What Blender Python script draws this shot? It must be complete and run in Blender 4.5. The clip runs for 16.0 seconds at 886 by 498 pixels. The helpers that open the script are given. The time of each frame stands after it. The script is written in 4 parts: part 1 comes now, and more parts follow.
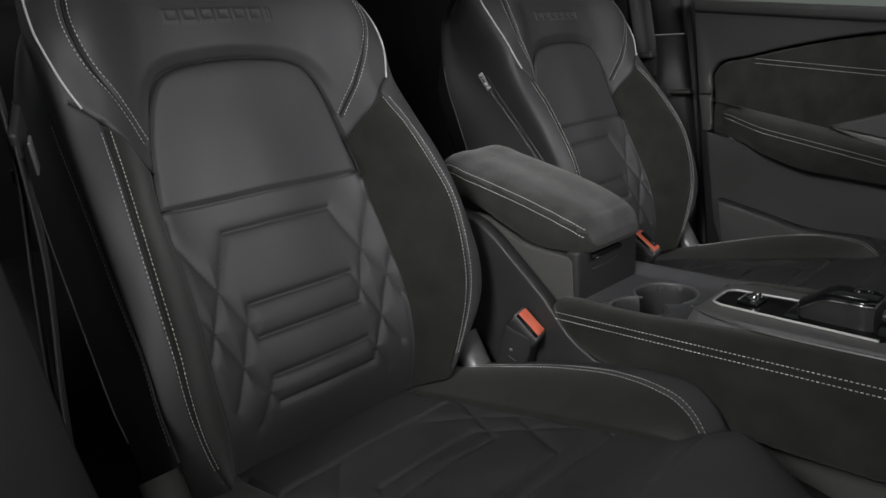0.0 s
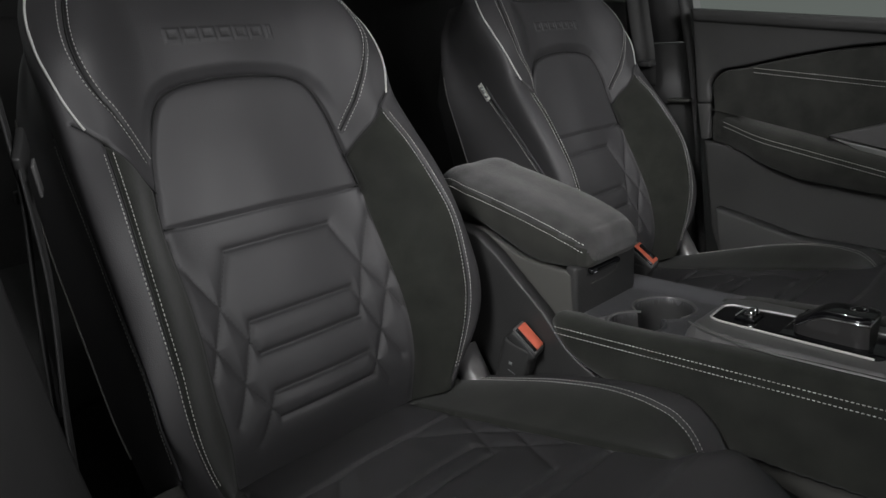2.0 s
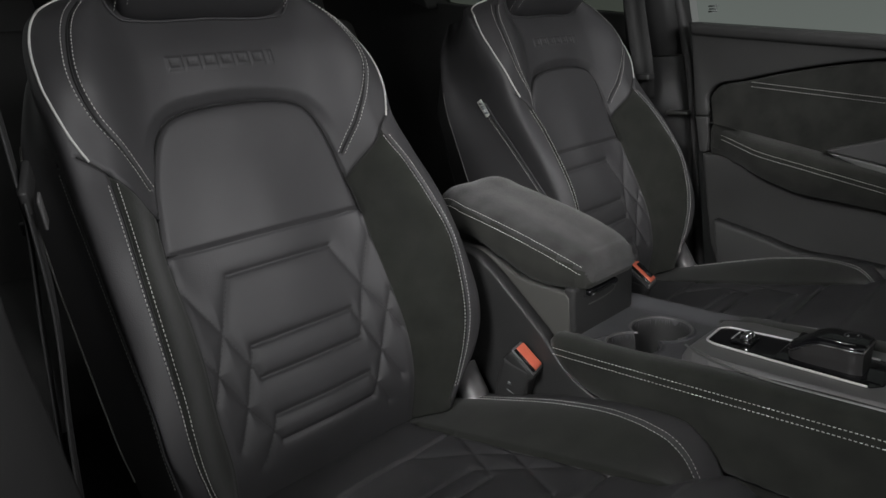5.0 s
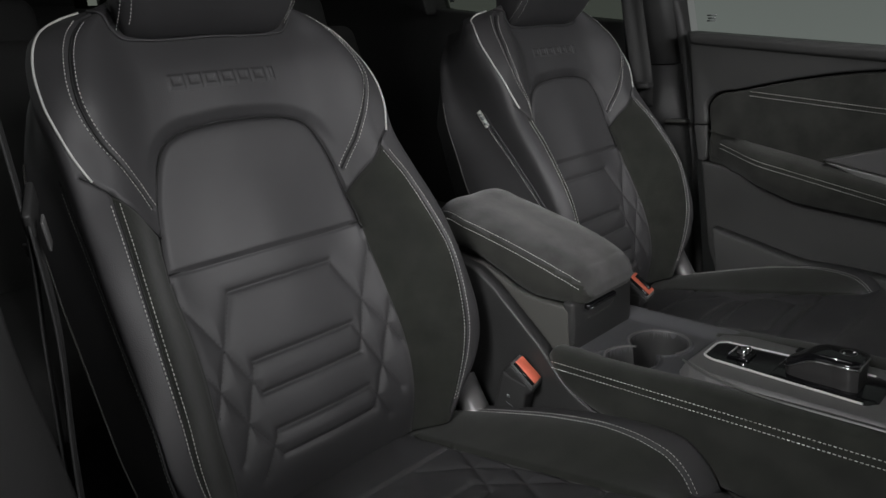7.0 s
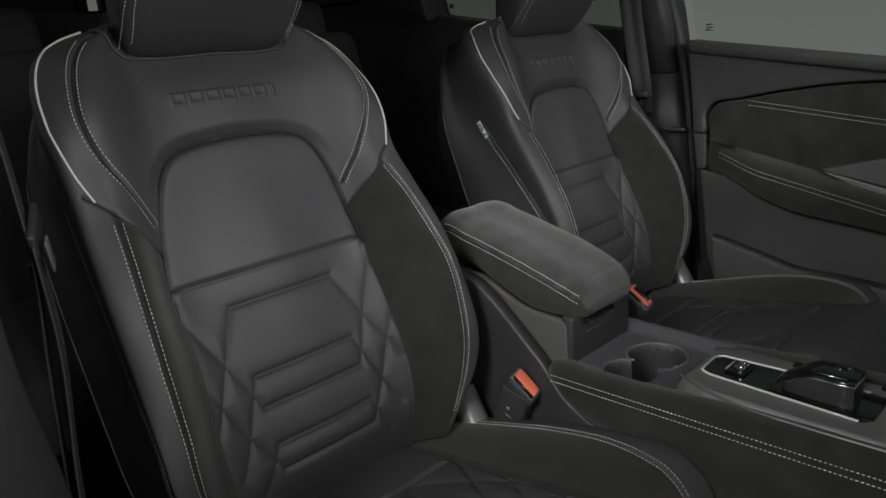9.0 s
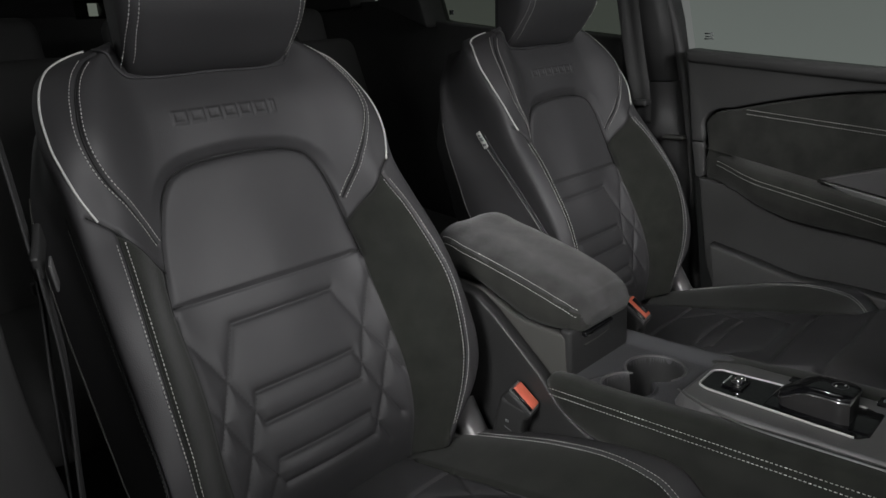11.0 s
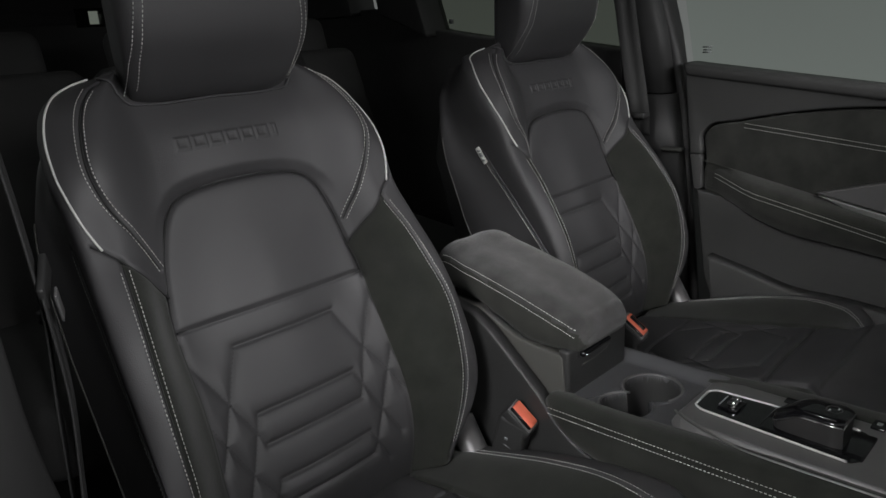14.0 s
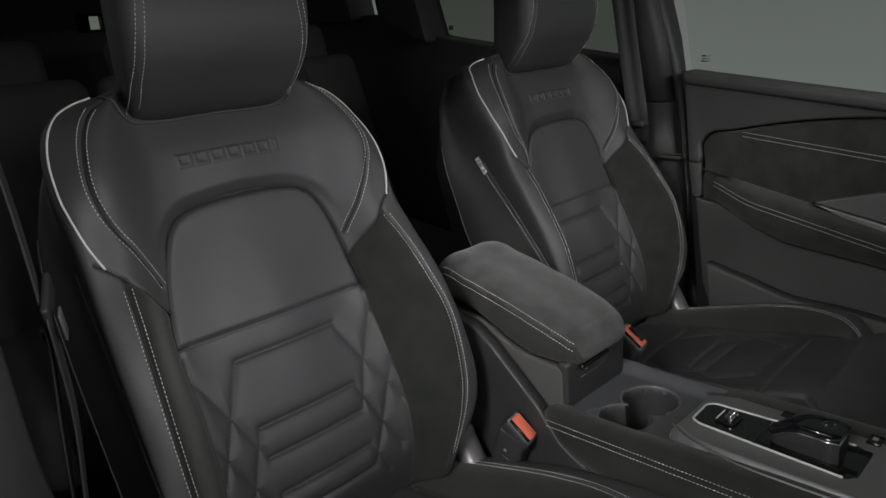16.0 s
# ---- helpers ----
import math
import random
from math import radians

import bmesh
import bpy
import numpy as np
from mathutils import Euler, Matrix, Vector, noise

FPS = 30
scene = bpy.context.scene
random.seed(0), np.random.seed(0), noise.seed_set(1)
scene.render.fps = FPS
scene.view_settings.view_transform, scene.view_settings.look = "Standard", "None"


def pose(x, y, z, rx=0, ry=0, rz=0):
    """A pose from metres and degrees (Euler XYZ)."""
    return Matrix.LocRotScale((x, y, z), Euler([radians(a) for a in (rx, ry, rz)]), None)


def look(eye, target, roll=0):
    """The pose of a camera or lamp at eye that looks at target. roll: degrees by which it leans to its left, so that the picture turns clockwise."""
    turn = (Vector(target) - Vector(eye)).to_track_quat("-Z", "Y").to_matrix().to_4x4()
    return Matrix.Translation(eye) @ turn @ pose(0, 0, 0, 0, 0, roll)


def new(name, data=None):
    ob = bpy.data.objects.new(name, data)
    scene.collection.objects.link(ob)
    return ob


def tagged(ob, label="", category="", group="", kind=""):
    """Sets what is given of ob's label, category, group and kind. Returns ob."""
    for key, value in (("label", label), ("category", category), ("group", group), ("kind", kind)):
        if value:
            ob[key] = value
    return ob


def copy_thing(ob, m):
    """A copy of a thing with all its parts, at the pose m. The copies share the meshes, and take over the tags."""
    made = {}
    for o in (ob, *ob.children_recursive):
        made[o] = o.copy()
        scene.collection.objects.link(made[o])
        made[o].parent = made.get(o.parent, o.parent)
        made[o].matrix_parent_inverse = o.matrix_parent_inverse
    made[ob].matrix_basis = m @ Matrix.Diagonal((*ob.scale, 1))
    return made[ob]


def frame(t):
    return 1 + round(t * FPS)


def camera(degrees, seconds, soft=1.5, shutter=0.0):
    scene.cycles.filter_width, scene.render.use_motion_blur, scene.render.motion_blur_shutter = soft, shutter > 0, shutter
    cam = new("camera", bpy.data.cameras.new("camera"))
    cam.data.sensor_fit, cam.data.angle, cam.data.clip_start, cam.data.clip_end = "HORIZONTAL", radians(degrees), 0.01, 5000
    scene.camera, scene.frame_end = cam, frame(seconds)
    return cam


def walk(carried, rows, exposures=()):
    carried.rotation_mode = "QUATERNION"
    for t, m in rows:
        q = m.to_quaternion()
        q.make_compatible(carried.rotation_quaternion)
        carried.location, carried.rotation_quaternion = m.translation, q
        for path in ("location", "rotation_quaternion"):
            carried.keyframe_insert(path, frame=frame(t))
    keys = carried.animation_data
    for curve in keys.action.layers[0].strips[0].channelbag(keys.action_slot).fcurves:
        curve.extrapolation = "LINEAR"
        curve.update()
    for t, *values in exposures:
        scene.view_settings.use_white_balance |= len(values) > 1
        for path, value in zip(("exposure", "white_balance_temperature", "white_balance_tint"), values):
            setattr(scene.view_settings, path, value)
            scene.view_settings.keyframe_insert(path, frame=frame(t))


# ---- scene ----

# x: towards the car's far door, y: towards the car's rear, z: up; the near seat's centre line is x = 0
cam = camera(62.93, 16.0)


def cam_pose(t):
    k = t / 16.0
    eye = Vector((-0.4780, -0.5693, 0.3363)).lerp(Vector((-0.4717, -0.5828, 0.5260)), k)
    yaw, pitch, roll = 44.694 - 0.072 * k, -16.298 - 1.230 * k, -3.334 - 0.114 * k
    turn = Euler((0, 0, radians(-yaw))).to_matrix() @ Euler((radians(90 + pitch), 0, 0)).to_matrix() @ Euler((0, 0, radians(roll))).to_matrix()
    return Matrix.Translation(eye) @ turn.to_4x4()


walk(cam, [(t / 2, cam_pose(t / 2)) for t in range(33)])

# ---- world and light ----
world = bpy.data.worlds.new("studio")
scene.world = world
world.use_nodes = True
world.node_tree.nodes["Background"].inputs[0].default_value = (0.97, 1.0, 0.98, 1)
world.node_tree.nodes["Background"].inputs[1].default_value = 0.32


def softbox(name, eye, target, sx, sy, power, colour=(1, 1, 1)):
    lamp = bpy.data.lights.new(name, "AREA")
    lamp.shape, lamp.size, lamp.size_y, lamp.energy, lamp.color = "RECTANGLE", sx, sy, power, colour
    ob = new(name, lamp)
    ob.matrix_world = look(eye, target)
    return ob


softbox("windscreen_softbox", (0.06, -2.0, 1.04), (0.12, 0.15, 0.2), 1.3, 0.8, 90, (0.995, 0.99, 1.0))
door_lamp = softbox("door_softbox", (-1.6, -0.45, 1.25), (0.72, -0.02, -0.05), 0.6, 0.6, 2.6)
door_lamp.data.spread = radians(44)


# ---- materials ----
def material(name, colour, rough=0.5, metal=0.0, grain=0.0, grain_size=900.0, mottle=0.15, mottle_size=9.0, bump=0.15, sheen=0.0, spec=0.5, voronoi=False, coat=0.0):
    m = bpy.data.materials.new(name)
    m.use_nodes = True
    nt = m.node_tree
    b = nt.nodes["Principled BSDF"]
    b.inputs["Roughness"].default_value, b.inputs["Metallic"].default_value = rough, metal
    b.inputs["Specular IOR Level"].default_value = spec
    b.inputs["Sheen Weight"].default_value = sheen
    b.inputs["Sheen Roughness"].default_value = 0.6
    b.inputs["Coat Weight"].default_value = coat
    co = nt.nodes.new("ShaderNodeTexCoord")
    big = nt.nodes.new("ShaderNodeTexNoise")
    big.inputs["Scale"].default_value, big.inputs["Detail"].default_value = mottle_size, 6
    nt.links.new(co.outputs["Object"], big.inputs["Vector"])
    ramp = nt.nodes.new("ShaderNodeMapRange")
    ramp.inputs["From Min"].default_value, ramp.inputs["From Max"].default_value = 0.3, 0.7
    ramp.inputs["To Min"].default_value, ramp.inputs["To Max"].default_value = 1 - mottle, 1 + mottle
    nt.links.new(big.outputs["Fac"], ramp.inputs["Value"])
    mul = nt.nodes.new("ShaderNodeVectorMath")
    mul.operation = "SCALE"
    mul.inputs[0].default_value = colour
    nt.links.new(ramp.outputs["Result"], mul.inputs["Scale"])
    nt.links.new(mul.outputs["Vector"], b.inputs["Base Color"])
    if not metal:
        rr = nt.nodes.new("ShaderNodeMapRange")
        rr.inputs["From Min"].default_value, rr.inputs["From Max"].default_value = 0.3, 0.7
        rr.inputs["To Min"].default_value, rr.inputs["To Max"].default_value = max(rough - 0.06, 0.02), min(rough + 0.06, 1)
        nt.links.new(big.outputs["Fac"], rr.inputs["Value"])
        nt.links.new(rr.outputs["Result"], b.inputs["Roughness"])
    if grain:
        tex = nt.nodes.new("ShaderNodeTexVoronoi" if voronoi else "ShaderNodeTexNoise")
        tex.inputs["Scale"].default_value = grain_size
        nt.links.new(co.outputs["Object"], tex.inputs["Vector"])
        bm = nt.nodes.new("ShaderNodeBump")
        bm.inputs["Strength"].default_value, bm.inputs["Distance"].default_value = bump, grain
        nt.links.new(tex.outputs["Distance" if voronoi else "Fac"], bm.inputs["Height"])
        nt.links.new(bm.outputs["Normal"], b.inputs["Normal"])
    return m


LEATHER = material("leather", (0.0430, 0.0420, 0.0440), 0.58, grain=0.0005, grain_size=950, voronoi=True, bump=0.34, mottle=0.10)
LEATHER_SIDE = material("side_leather", (0.043, 0.042, 0.044), 0.6, grain=0.0005, grain_size=900, voronoi=True, bump=0.2, mottle=0.08)
SUEDE = material("suede", (0.0180, 0.0190, 0.0162), 0.95, grain=0.0005, grain_size=1200, bump=0.6, sheen=0.12, mottle=0.3, mottle_size=22, spec=0.15)
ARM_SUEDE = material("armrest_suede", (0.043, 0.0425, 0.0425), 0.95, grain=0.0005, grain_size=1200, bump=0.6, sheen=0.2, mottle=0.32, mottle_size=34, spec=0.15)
THREAD = material("thread", (0.54, 0.54, 0.51), 0.8, mottle=0.2, mottle_size=300)
DARK_THREAD = material("dark_thread", (0.012, 0.012, 0.012), 0.8)
PIPING = material("piping", (0.52, 0.52, 0.50), 0.45, mottle=0.1)
PLASTIC = material("plastic", (0.040, 0.040, 0.037), 0.55, grain=0.0004, grain_size=1500, bump=0.5, mottle=0.08)
DARK_PLASTIC = material("dark_plastic", (0.026, 0.026, 0.026), 0.5, grain=0.0003, grain_size=1500, bump=0.4)
GLOSS = material("gloss_black", (0.006, 0.006, 0.007), 0.08, mottle=0.02)
BIN = material("bin_plastic", (0.066, 0.065, 0.060), 0.6, grain=0.0004, grain_size=1500, bump=0.5, mottle=0.08)
SATIN = material("satin_trim", (0.140, 0.138, 0.138), 0.34, metal=0.3, mottle=0.05)
BRIGHT_TRIM = material("bright_trim", (0.62, 0.61, 0.60), 0.32, metal=0.25, mottle=0.03)
# armrest suede again, darkened to paint the shade on the pad's sides
PAD_SIDE_SHADED = material("armrest_suede_shaded", (0.029, 0.0295, 0.026), 0.95, grain=0.0005, grain_size=1200, bump=0.6, sheen=0.1, mottle=0.25, mottle_size=22, spec=0.15)
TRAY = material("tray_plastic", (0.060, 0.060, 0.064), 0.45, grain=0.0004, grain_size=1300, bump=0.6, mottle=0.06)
DOOR_PLASTIC = material("door_plastic", (0.045, 0.045, 0.044), 0.55, grain=0.0004, grain_size=1300, bump=0.5, mottle=0.08)
DOOR_SUEDE = material("door_suede", (0.026, 0.0265, 0.0235), 0.95, grain=0.0005, grain_size=1200, bump=0.6, sheen=0.12, mottle=0.3, mottle_size=22, spec=0.15)
PILLAR_TRIM = material("pillar_plastic", (0.012, 0.012, 0.012), 0.8, grain=0.0003, grain_size=1500, bump=0.3, spec=0.2)
HANDLE_METAL = material("handle_metal", (0.32, 0.32, 0.31), 0.35, metal=0.8, mottle=0.04)
CHROME = material("chrome", (0.75, 0.75, 0.75), 0.16, metal=1.0, mottle=0.03)
ORANGE = material("orange_plastic", (0.70, 0.155, 0.09), 0.45, mottle=0.06)
WEBBING = material("webbing", (0.020, 0.020, 0.020), 0.7, grain=0.0006, grain_size=900, bump=0.6)
CARPET = material("carpet", (0.045, 0.045, 0.045), 0.98, grain=0.002, grain_size=900, bump=0.8, mottle=0.3)
TAG = material("tag_fabric", (0.55, 0.55, 0.53), 0.8)
GREY_INK = material("grey_ink", (0.16, 0.17, 0.17), 0.7)
REAR_PLASTIC = material("rear_plastic", (0.05, 0.05, 0.05), 0.6, grain=0.0003, grain_size=1500, bump=0.4)
HEADLINER = material("headliner", (0.30, 0.30, 0.29), 0.95, grain=0.0008, grain_size=900, bump=0.5)
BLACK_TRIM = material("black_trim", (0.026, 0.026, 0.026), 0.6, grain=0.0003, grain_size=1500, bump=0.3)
BENCH = material("bench_cloth", (0.05, 0.05, 0.05), 0.85, grain=0.0006, grain_size=700, bump=0.4)
STUDIO = material("studio_floor", (0.10, 0.10, 0.10), 0.7)


def glass_material():
    m = bpy.data.materials.new("tinted_glass")
    m.use_nodes = True
    b = m.node_tree.nodes["Principled BSDF"]
    b.inputs["Transmission Weight"].default_value, b.inputs["Roughness"].default_value = 1.0, 0.0
    b.inputs["Base Color"].default_value, b.inputs["IOR"].default_value = (0.86, 0.92, 0.88, 1), 1.02
    return m


GLASS = glass_material()
PRIVACY_GLASS = glass_material()
PRIVACY_GLASS.node_tree.nodes["Principled BSDF"].inputs["Base Color"].default_value = (0.33, 0.36, 0.31, 1)


# ---- mesh helpers ----
def hermite(xs, ys, x):
    """Smooth curve through (xs, ys) with three-point slopes."""
    xs, ys, x = np.asarray(xs, float), np.asarray(ys, float), np.asarray(x, float)
    d = np.diff(ys) / np.diff(xs)
    w = np.diff(xs)
    m = np.empty_like(ys)
    m[0], m[-1] = d[0], d[-1]
    m[1:-1] = (d[:-1] * w[1:] + d[1:] * w[:-1]) / (w[1:] + w[:-1])
    x = np.clip(x, xs[0], xs[-1])
    i = np.clip(np.searchsorted(xs, x) - 1, 0, len(xs) - 2)
    t = (x - xs[i]) / w[i]
    return (ys[i] * (2 * t**3 - 3 * t**2 + 1) + m[i] * w[i] * (t**3 - 2 * t**2 + t)
            + ys[i + 1] * (3 * t**2 - 2 * t**3) + m[i + 1] * w[i] * (t**3 - t**2))


def dense(points, step=0.002, smooth=False):
    """A polyline resampled at even steps, straight or smoothed."""
    c = np.asarray(points, float)
    q = np.r_[0, np.cumsum(np.linalg.norm(np.diff(c, axis=0), axis=1))]
    t = np.linspace(0, q[-1], max(int(q[-1] / step), 2) + 1)
    f = hermite if smooth and len(c) > 2 else (lambda a, b, x: np.interp(x, a, b))
    return np.stack([f(q, c[:, k], t) for k in range(c.shape[1])], 1)


def mesh_from(name, verts, faces, smooth=True):
    me = bpy.data.meshes.new(name)
    me.from_pydata([tuple(v) for v in verts], [], [tuple(int(i) for i in f) for f in faces])
    if smooth:
        me.polygons.foreach_set("use_smooth", [True] * len(me.polygons))
    me.update()
    return me


def part(name, data, mat, parent=None, label="", smooth_angle=None):
    """Links a bmesh or a mesh as one object, under a thing if one is given."""
    if isinstance(data, bmesh.types.BMesh):
        me = bpy.data.meshes.new(name)
        data.to_mesh(me)
        data.free()
        me.polygons.foreach_set("use_smooth", [True] * len(me.polygons))
        if smooth_angle is not None:
            me.set_sharp_from_angle(angle=radians(smooth_angle))
    else:
        me = data
    me.materials.append(mat)
    ob = new(name, me)
    if parent is not None:
        ob.parent = parent
    if label:
        tagged(ob, label)
    return ob


def thing(name, label, category, group="", at=(0, 0, 0)):
    ob = new(name)
    ob.location = at
    ob.empty_display_size = 0.05
    return tagged(ob, label, category, group)


def box(size, at=(0, 0, 0), bevel=0.004, segments=3, turn=(0, 0, 0), taper=1.0):
    bm = bmesh.new()
    bmesh.ops.create_cube(bm, size=1)
    for v in bm.verts:
        k = taper if v.co.z > 0 else 1.0
        v.co = Vector((v.co.x * size[0] * k, v.co.y * size[1] * k, v.co.z * size[2]))
    if bevel:
        bmesh.ops.bevel(bm, geom=bm.edges[:], offset=bevel, segments=segments, profile=0.5, affect="EDGES")
    bmesh.ops.transform(bm, matrix=pose(*at, *turn), verts=bm.verts)
    return bm


def tube(points, radius, sides=8, flat=1.0, up=(0, 0, 1), closed=False):
    """A round or flat band along a line of points."""
    c = np.asarray(points, float)
    t = np.gradient(c, axis=0)
    t /= np.linalg.norm(t, axis=1)[:, None] + 1e-12
    a = np.cross(t, np.asarray(up, float))
    a /= np.linalg.norm(a, axis=1)[:, None] + 1e-12
    b = np.cross(a, t)
    th = np.linspace(0, 2 * math.pi, sides, endpoint=False)
    v = (c[:, None] + radius * (np.cos(th)[None, :, None] * a[:, None] + flat * np.sin(th)[None, :, None] * b[:, None])).reshape(-1, 3)
    n = len(c)
    f = [(i * sides + j, i * sides + (j + 1) % sides, (i + 1) * sides + (j + 1) % sides, (i + 1) * sides + j) for i in range(n - 1) for j in range(sides)]
    f += [tuple(range(sides))[::-1], tuple(range((n - 1) * sides, n * sides))]
    return mesh_from("tube", v, f)


def loft(sections, caps=True, closed=True):
    """Joins rings of equal count, each a list of 3D points."""
    s = np.asarray(sections, float)
    n, k = s.shape[:2]
    f = [(i * k + j, i * k + (j + 1) % k, (i + 1) * k + (j + 1) % k, (i + 1) * k + j) for i in range(n - 1) for j in range(k if closed else k - 1)]
    if caps and closed:
        f += [tuple(range(k))[::-1], tuple(range((n - 1) * k, n * k))]
    me = mesh_from("loft", s.reshape(-1, 3), f)
    if caps and closed:
        for poly in list(me.polygons)[-2:]:
            poly.use_smooth = False
    return me


def rounded(hw, hh, r, n=6):
    """A rounded rectangle, anticlockwise, as 2D points."""
    r = min(r, hw * 0.999, hh * 0.999)
    out = []
    for cx, cy, a in ((hw - r, hh - r, 0), (-hw + r, hh - r, 90), (-hw + r, -hh + r, 180), (hw - r, -hh + r, 270)):
        for k in range(n + 1):
            t = radians(a + 90 * k / n)
            out.append((cx + r * math.cos(t), cy + r * math.sin(t)))
    return out


def stitches(line, normal, length=0.0034, gap=0.0017, radius=0.00066):
    """Separate thread dashes along a line that lies on a surface."""
    c = dense(line, 0.001)
    q = np.r_[0, np.cumsum(np.linalg.norm(np.diff(c, axis=0), axis=1))]
    nv = np.asarray(normal, float)
    nv = np.stack([np.interp(np.linspace(0, 1, len(c)), np.linspace(0, 1, len(nv)), nv[:, k]) for k in range(3)], 1) if nv.ndim == 2 else np.tile(nv, (len(c), 1))
    verts, faces = [], []
    x = 0.001
    while x + length < q[-1]:
        a, m, b = (np.array([np.interp(x + f * length, q, c[:, k]) for k in range(3)]) for f in (0, 0.5, 1))
        nn = np.array([np.interp(x, q, nv[:, k]) for k in range(3)])
        d = (b - a) / (np.linalg.norm(b - a) + 1e-9)
        side = np.cross(d, nn)
        side /= np.linalg.norm(side) + 1e-9
        o = len(verts)
        for p, s in ((a + 0.1 * (b - a), 0.8), (b - 0.1 * (b - a), 0.8)):
            for k in range(4):
                t = math.pi / 2 * k
                verts.append(p + radius * s * (math.cos(t) * side + math.sin(t) * nn))
        verts += [a - 0.0003 * nn, b - 0.0003 * nn]
        for k in range(4):
            j = (k + 1) % 4
            faces += [(o + k, o + j, o + 4 + j, o + 4 + k), (o + k, o + 8, o + j), (o + 4 + k, o + 4 + j, o + 9)]
        x += length + gap
    return mesh_from("stitching", verts, faces)


def near_distance(points, line):
    """Distance of many points to the nearest point of a dense line."""
    out = np.full(len(points), 9.0)
    lo, hi = line.min(0) - 0.05, line.max(0) + 0.05
    k = np.where(np.all((points > lo) & (points < hi), axis=1))[0]
    for i in range(0, len(k), 4000):
        j = k[i:i + 4000]
        out[j] = np.sqrt(((points[j, None] - line[None]) ** 2).sum(2).min(1))
    return out


def sstep(a, b, x):
    t = np.clip((x - a) / (b - a), 0, 1)
    return t * t * (3 - 2 * t)


def uneven(a, b, size=0.00007):
    """Gentle dents of stuffed leather, without a direction."""
    rng = np.random.default_rng(5)
    out = 0 * a
    for _ in range(14):
        k, t, f = rng.uniform(50, 170), rng.uniform(0, 2 * math.pi), rng.uniform(0, 6.28)
        out += size * (70 / k) * np.sin(k * (a * math.cos(t) + b * math.sin(t)) + f)
    return out


# ---- seat backrest surface: u across, s up the back, h out towards the sitter ----
LEAN_BACK = radians(20.3)
BACK_O, BACK_W, BACK_N = np.array([0, 0.148, 0]), np.array([0, math.sin(LEAN_BACK), math.cos(LEAN_BACK)]), np.array([0, -math.cos(LEAN_BACK), math.sin(LEAN_BACK)])
ARC = np.array([0, 0.14, 0.24, 0.28, 0.33, 0.44])
S1 = [-0.14, -0.07, -0.02, 0.045, 0.09, 0.18, 0.26, 0.30, 0.34, 0.375, 0.41, 0.45, 0.50]
U1 = [0.138, 0.143, 0.146, 0.143, 0.141, 0.140, 0.130, 0.118, 0.112, 0.108, 0.106, 0.108, 0.105]
H1 = [-0.036, 0.000, 0.009, 0.012, 0.008, -0.001, 0.000, 0.004, 0.010, 0.013, 0.013, 0.004, -0.012]
H0 = [-0.040, 0.002, 0.004, 0.005, 0.004, 0.001, 0.000, 0.000, 0.006, 0.011, 0.011, 0.003, -0.014]
S2 = [-0.14, -0.09, -0.04, -0.007, 0.024, 0.052, 0.107, 0.162, 0.22, 0.276, 0.324, 0.375, 0.416, 0.439, 0.461, 0.481, 0.50]
U2 = [0.170, 0.190, 0.203, 0.207, 0.208, 0.209, 0.209, 0.204, 0.197, 0.189, 0.187, 0.194, 0.188, 0.180, 0.168, 0.150, 0.125]
H2 = [0.010, 0.036, 0.061, 0.074, 0.082, 0.086, 0.088, 0.077, 0.060, 0.038, 0.036, 0.041, 0.032, 0.023, 0.014, 0.004, -0.010]
S3 = [-0.14, -0.10, -0.065, -0.03, 0.015, 0.06, 0.165, 0.237, 0.293, 0.34, 0.375, 0.394, 0.42, 0.445, 0.47, 0.50]
U3 = [0.186, 0.200, 0.214, 0.227, 0.232, 0.2335, 0.2325, 0.227, 0.223, 0.225, 0.226, 0.224, 0.219, 0.212, 0.199, 0.165]
H3 = [0.000, 0.028, 0.054, 0.069, 0.079, 0.080, 0.066, 0.045, 0.031, 0.028, 0.017, 0.010, -0.001, -0.012, -0.026, -0.050]
S4 = [-0.14, -0.06, -0.02, 0.03, 0.07, 0.109, 0.148, 0.187, 0.227, 0.267, 0.308, 0.35, 0.39, 0.44, 0.50]
U4 = [0.205, 0.224, 0.232, 0.233, 0.232, 0.229, 0.225, 0.221, 0.217, 0.213, 0.209, 0.206, 0.200, 0.185, 0.130]
H4 = [-0.025, 0.036, 0.056, 0.063, 0.054, 0.039, 0.022, 0.005, -0.013, -0.032, -0.048, -0.061, -0.075, -0.085, -0.090]
U5 = [0.215, 0.222, 0.225, 0.226, 0.226, 0.226, 0.226, 0.226, 0.226, 0.226, 0.224, 0.218, 0.206, 0.185, 0.135]
H5 = [-0.10, -0.10, -0.105, -0.11, -0.115, -0.12, -0.125, -0.13, -0.13, -0.13, -0.132, -0.132, -0.132, -0.132, -0.132]


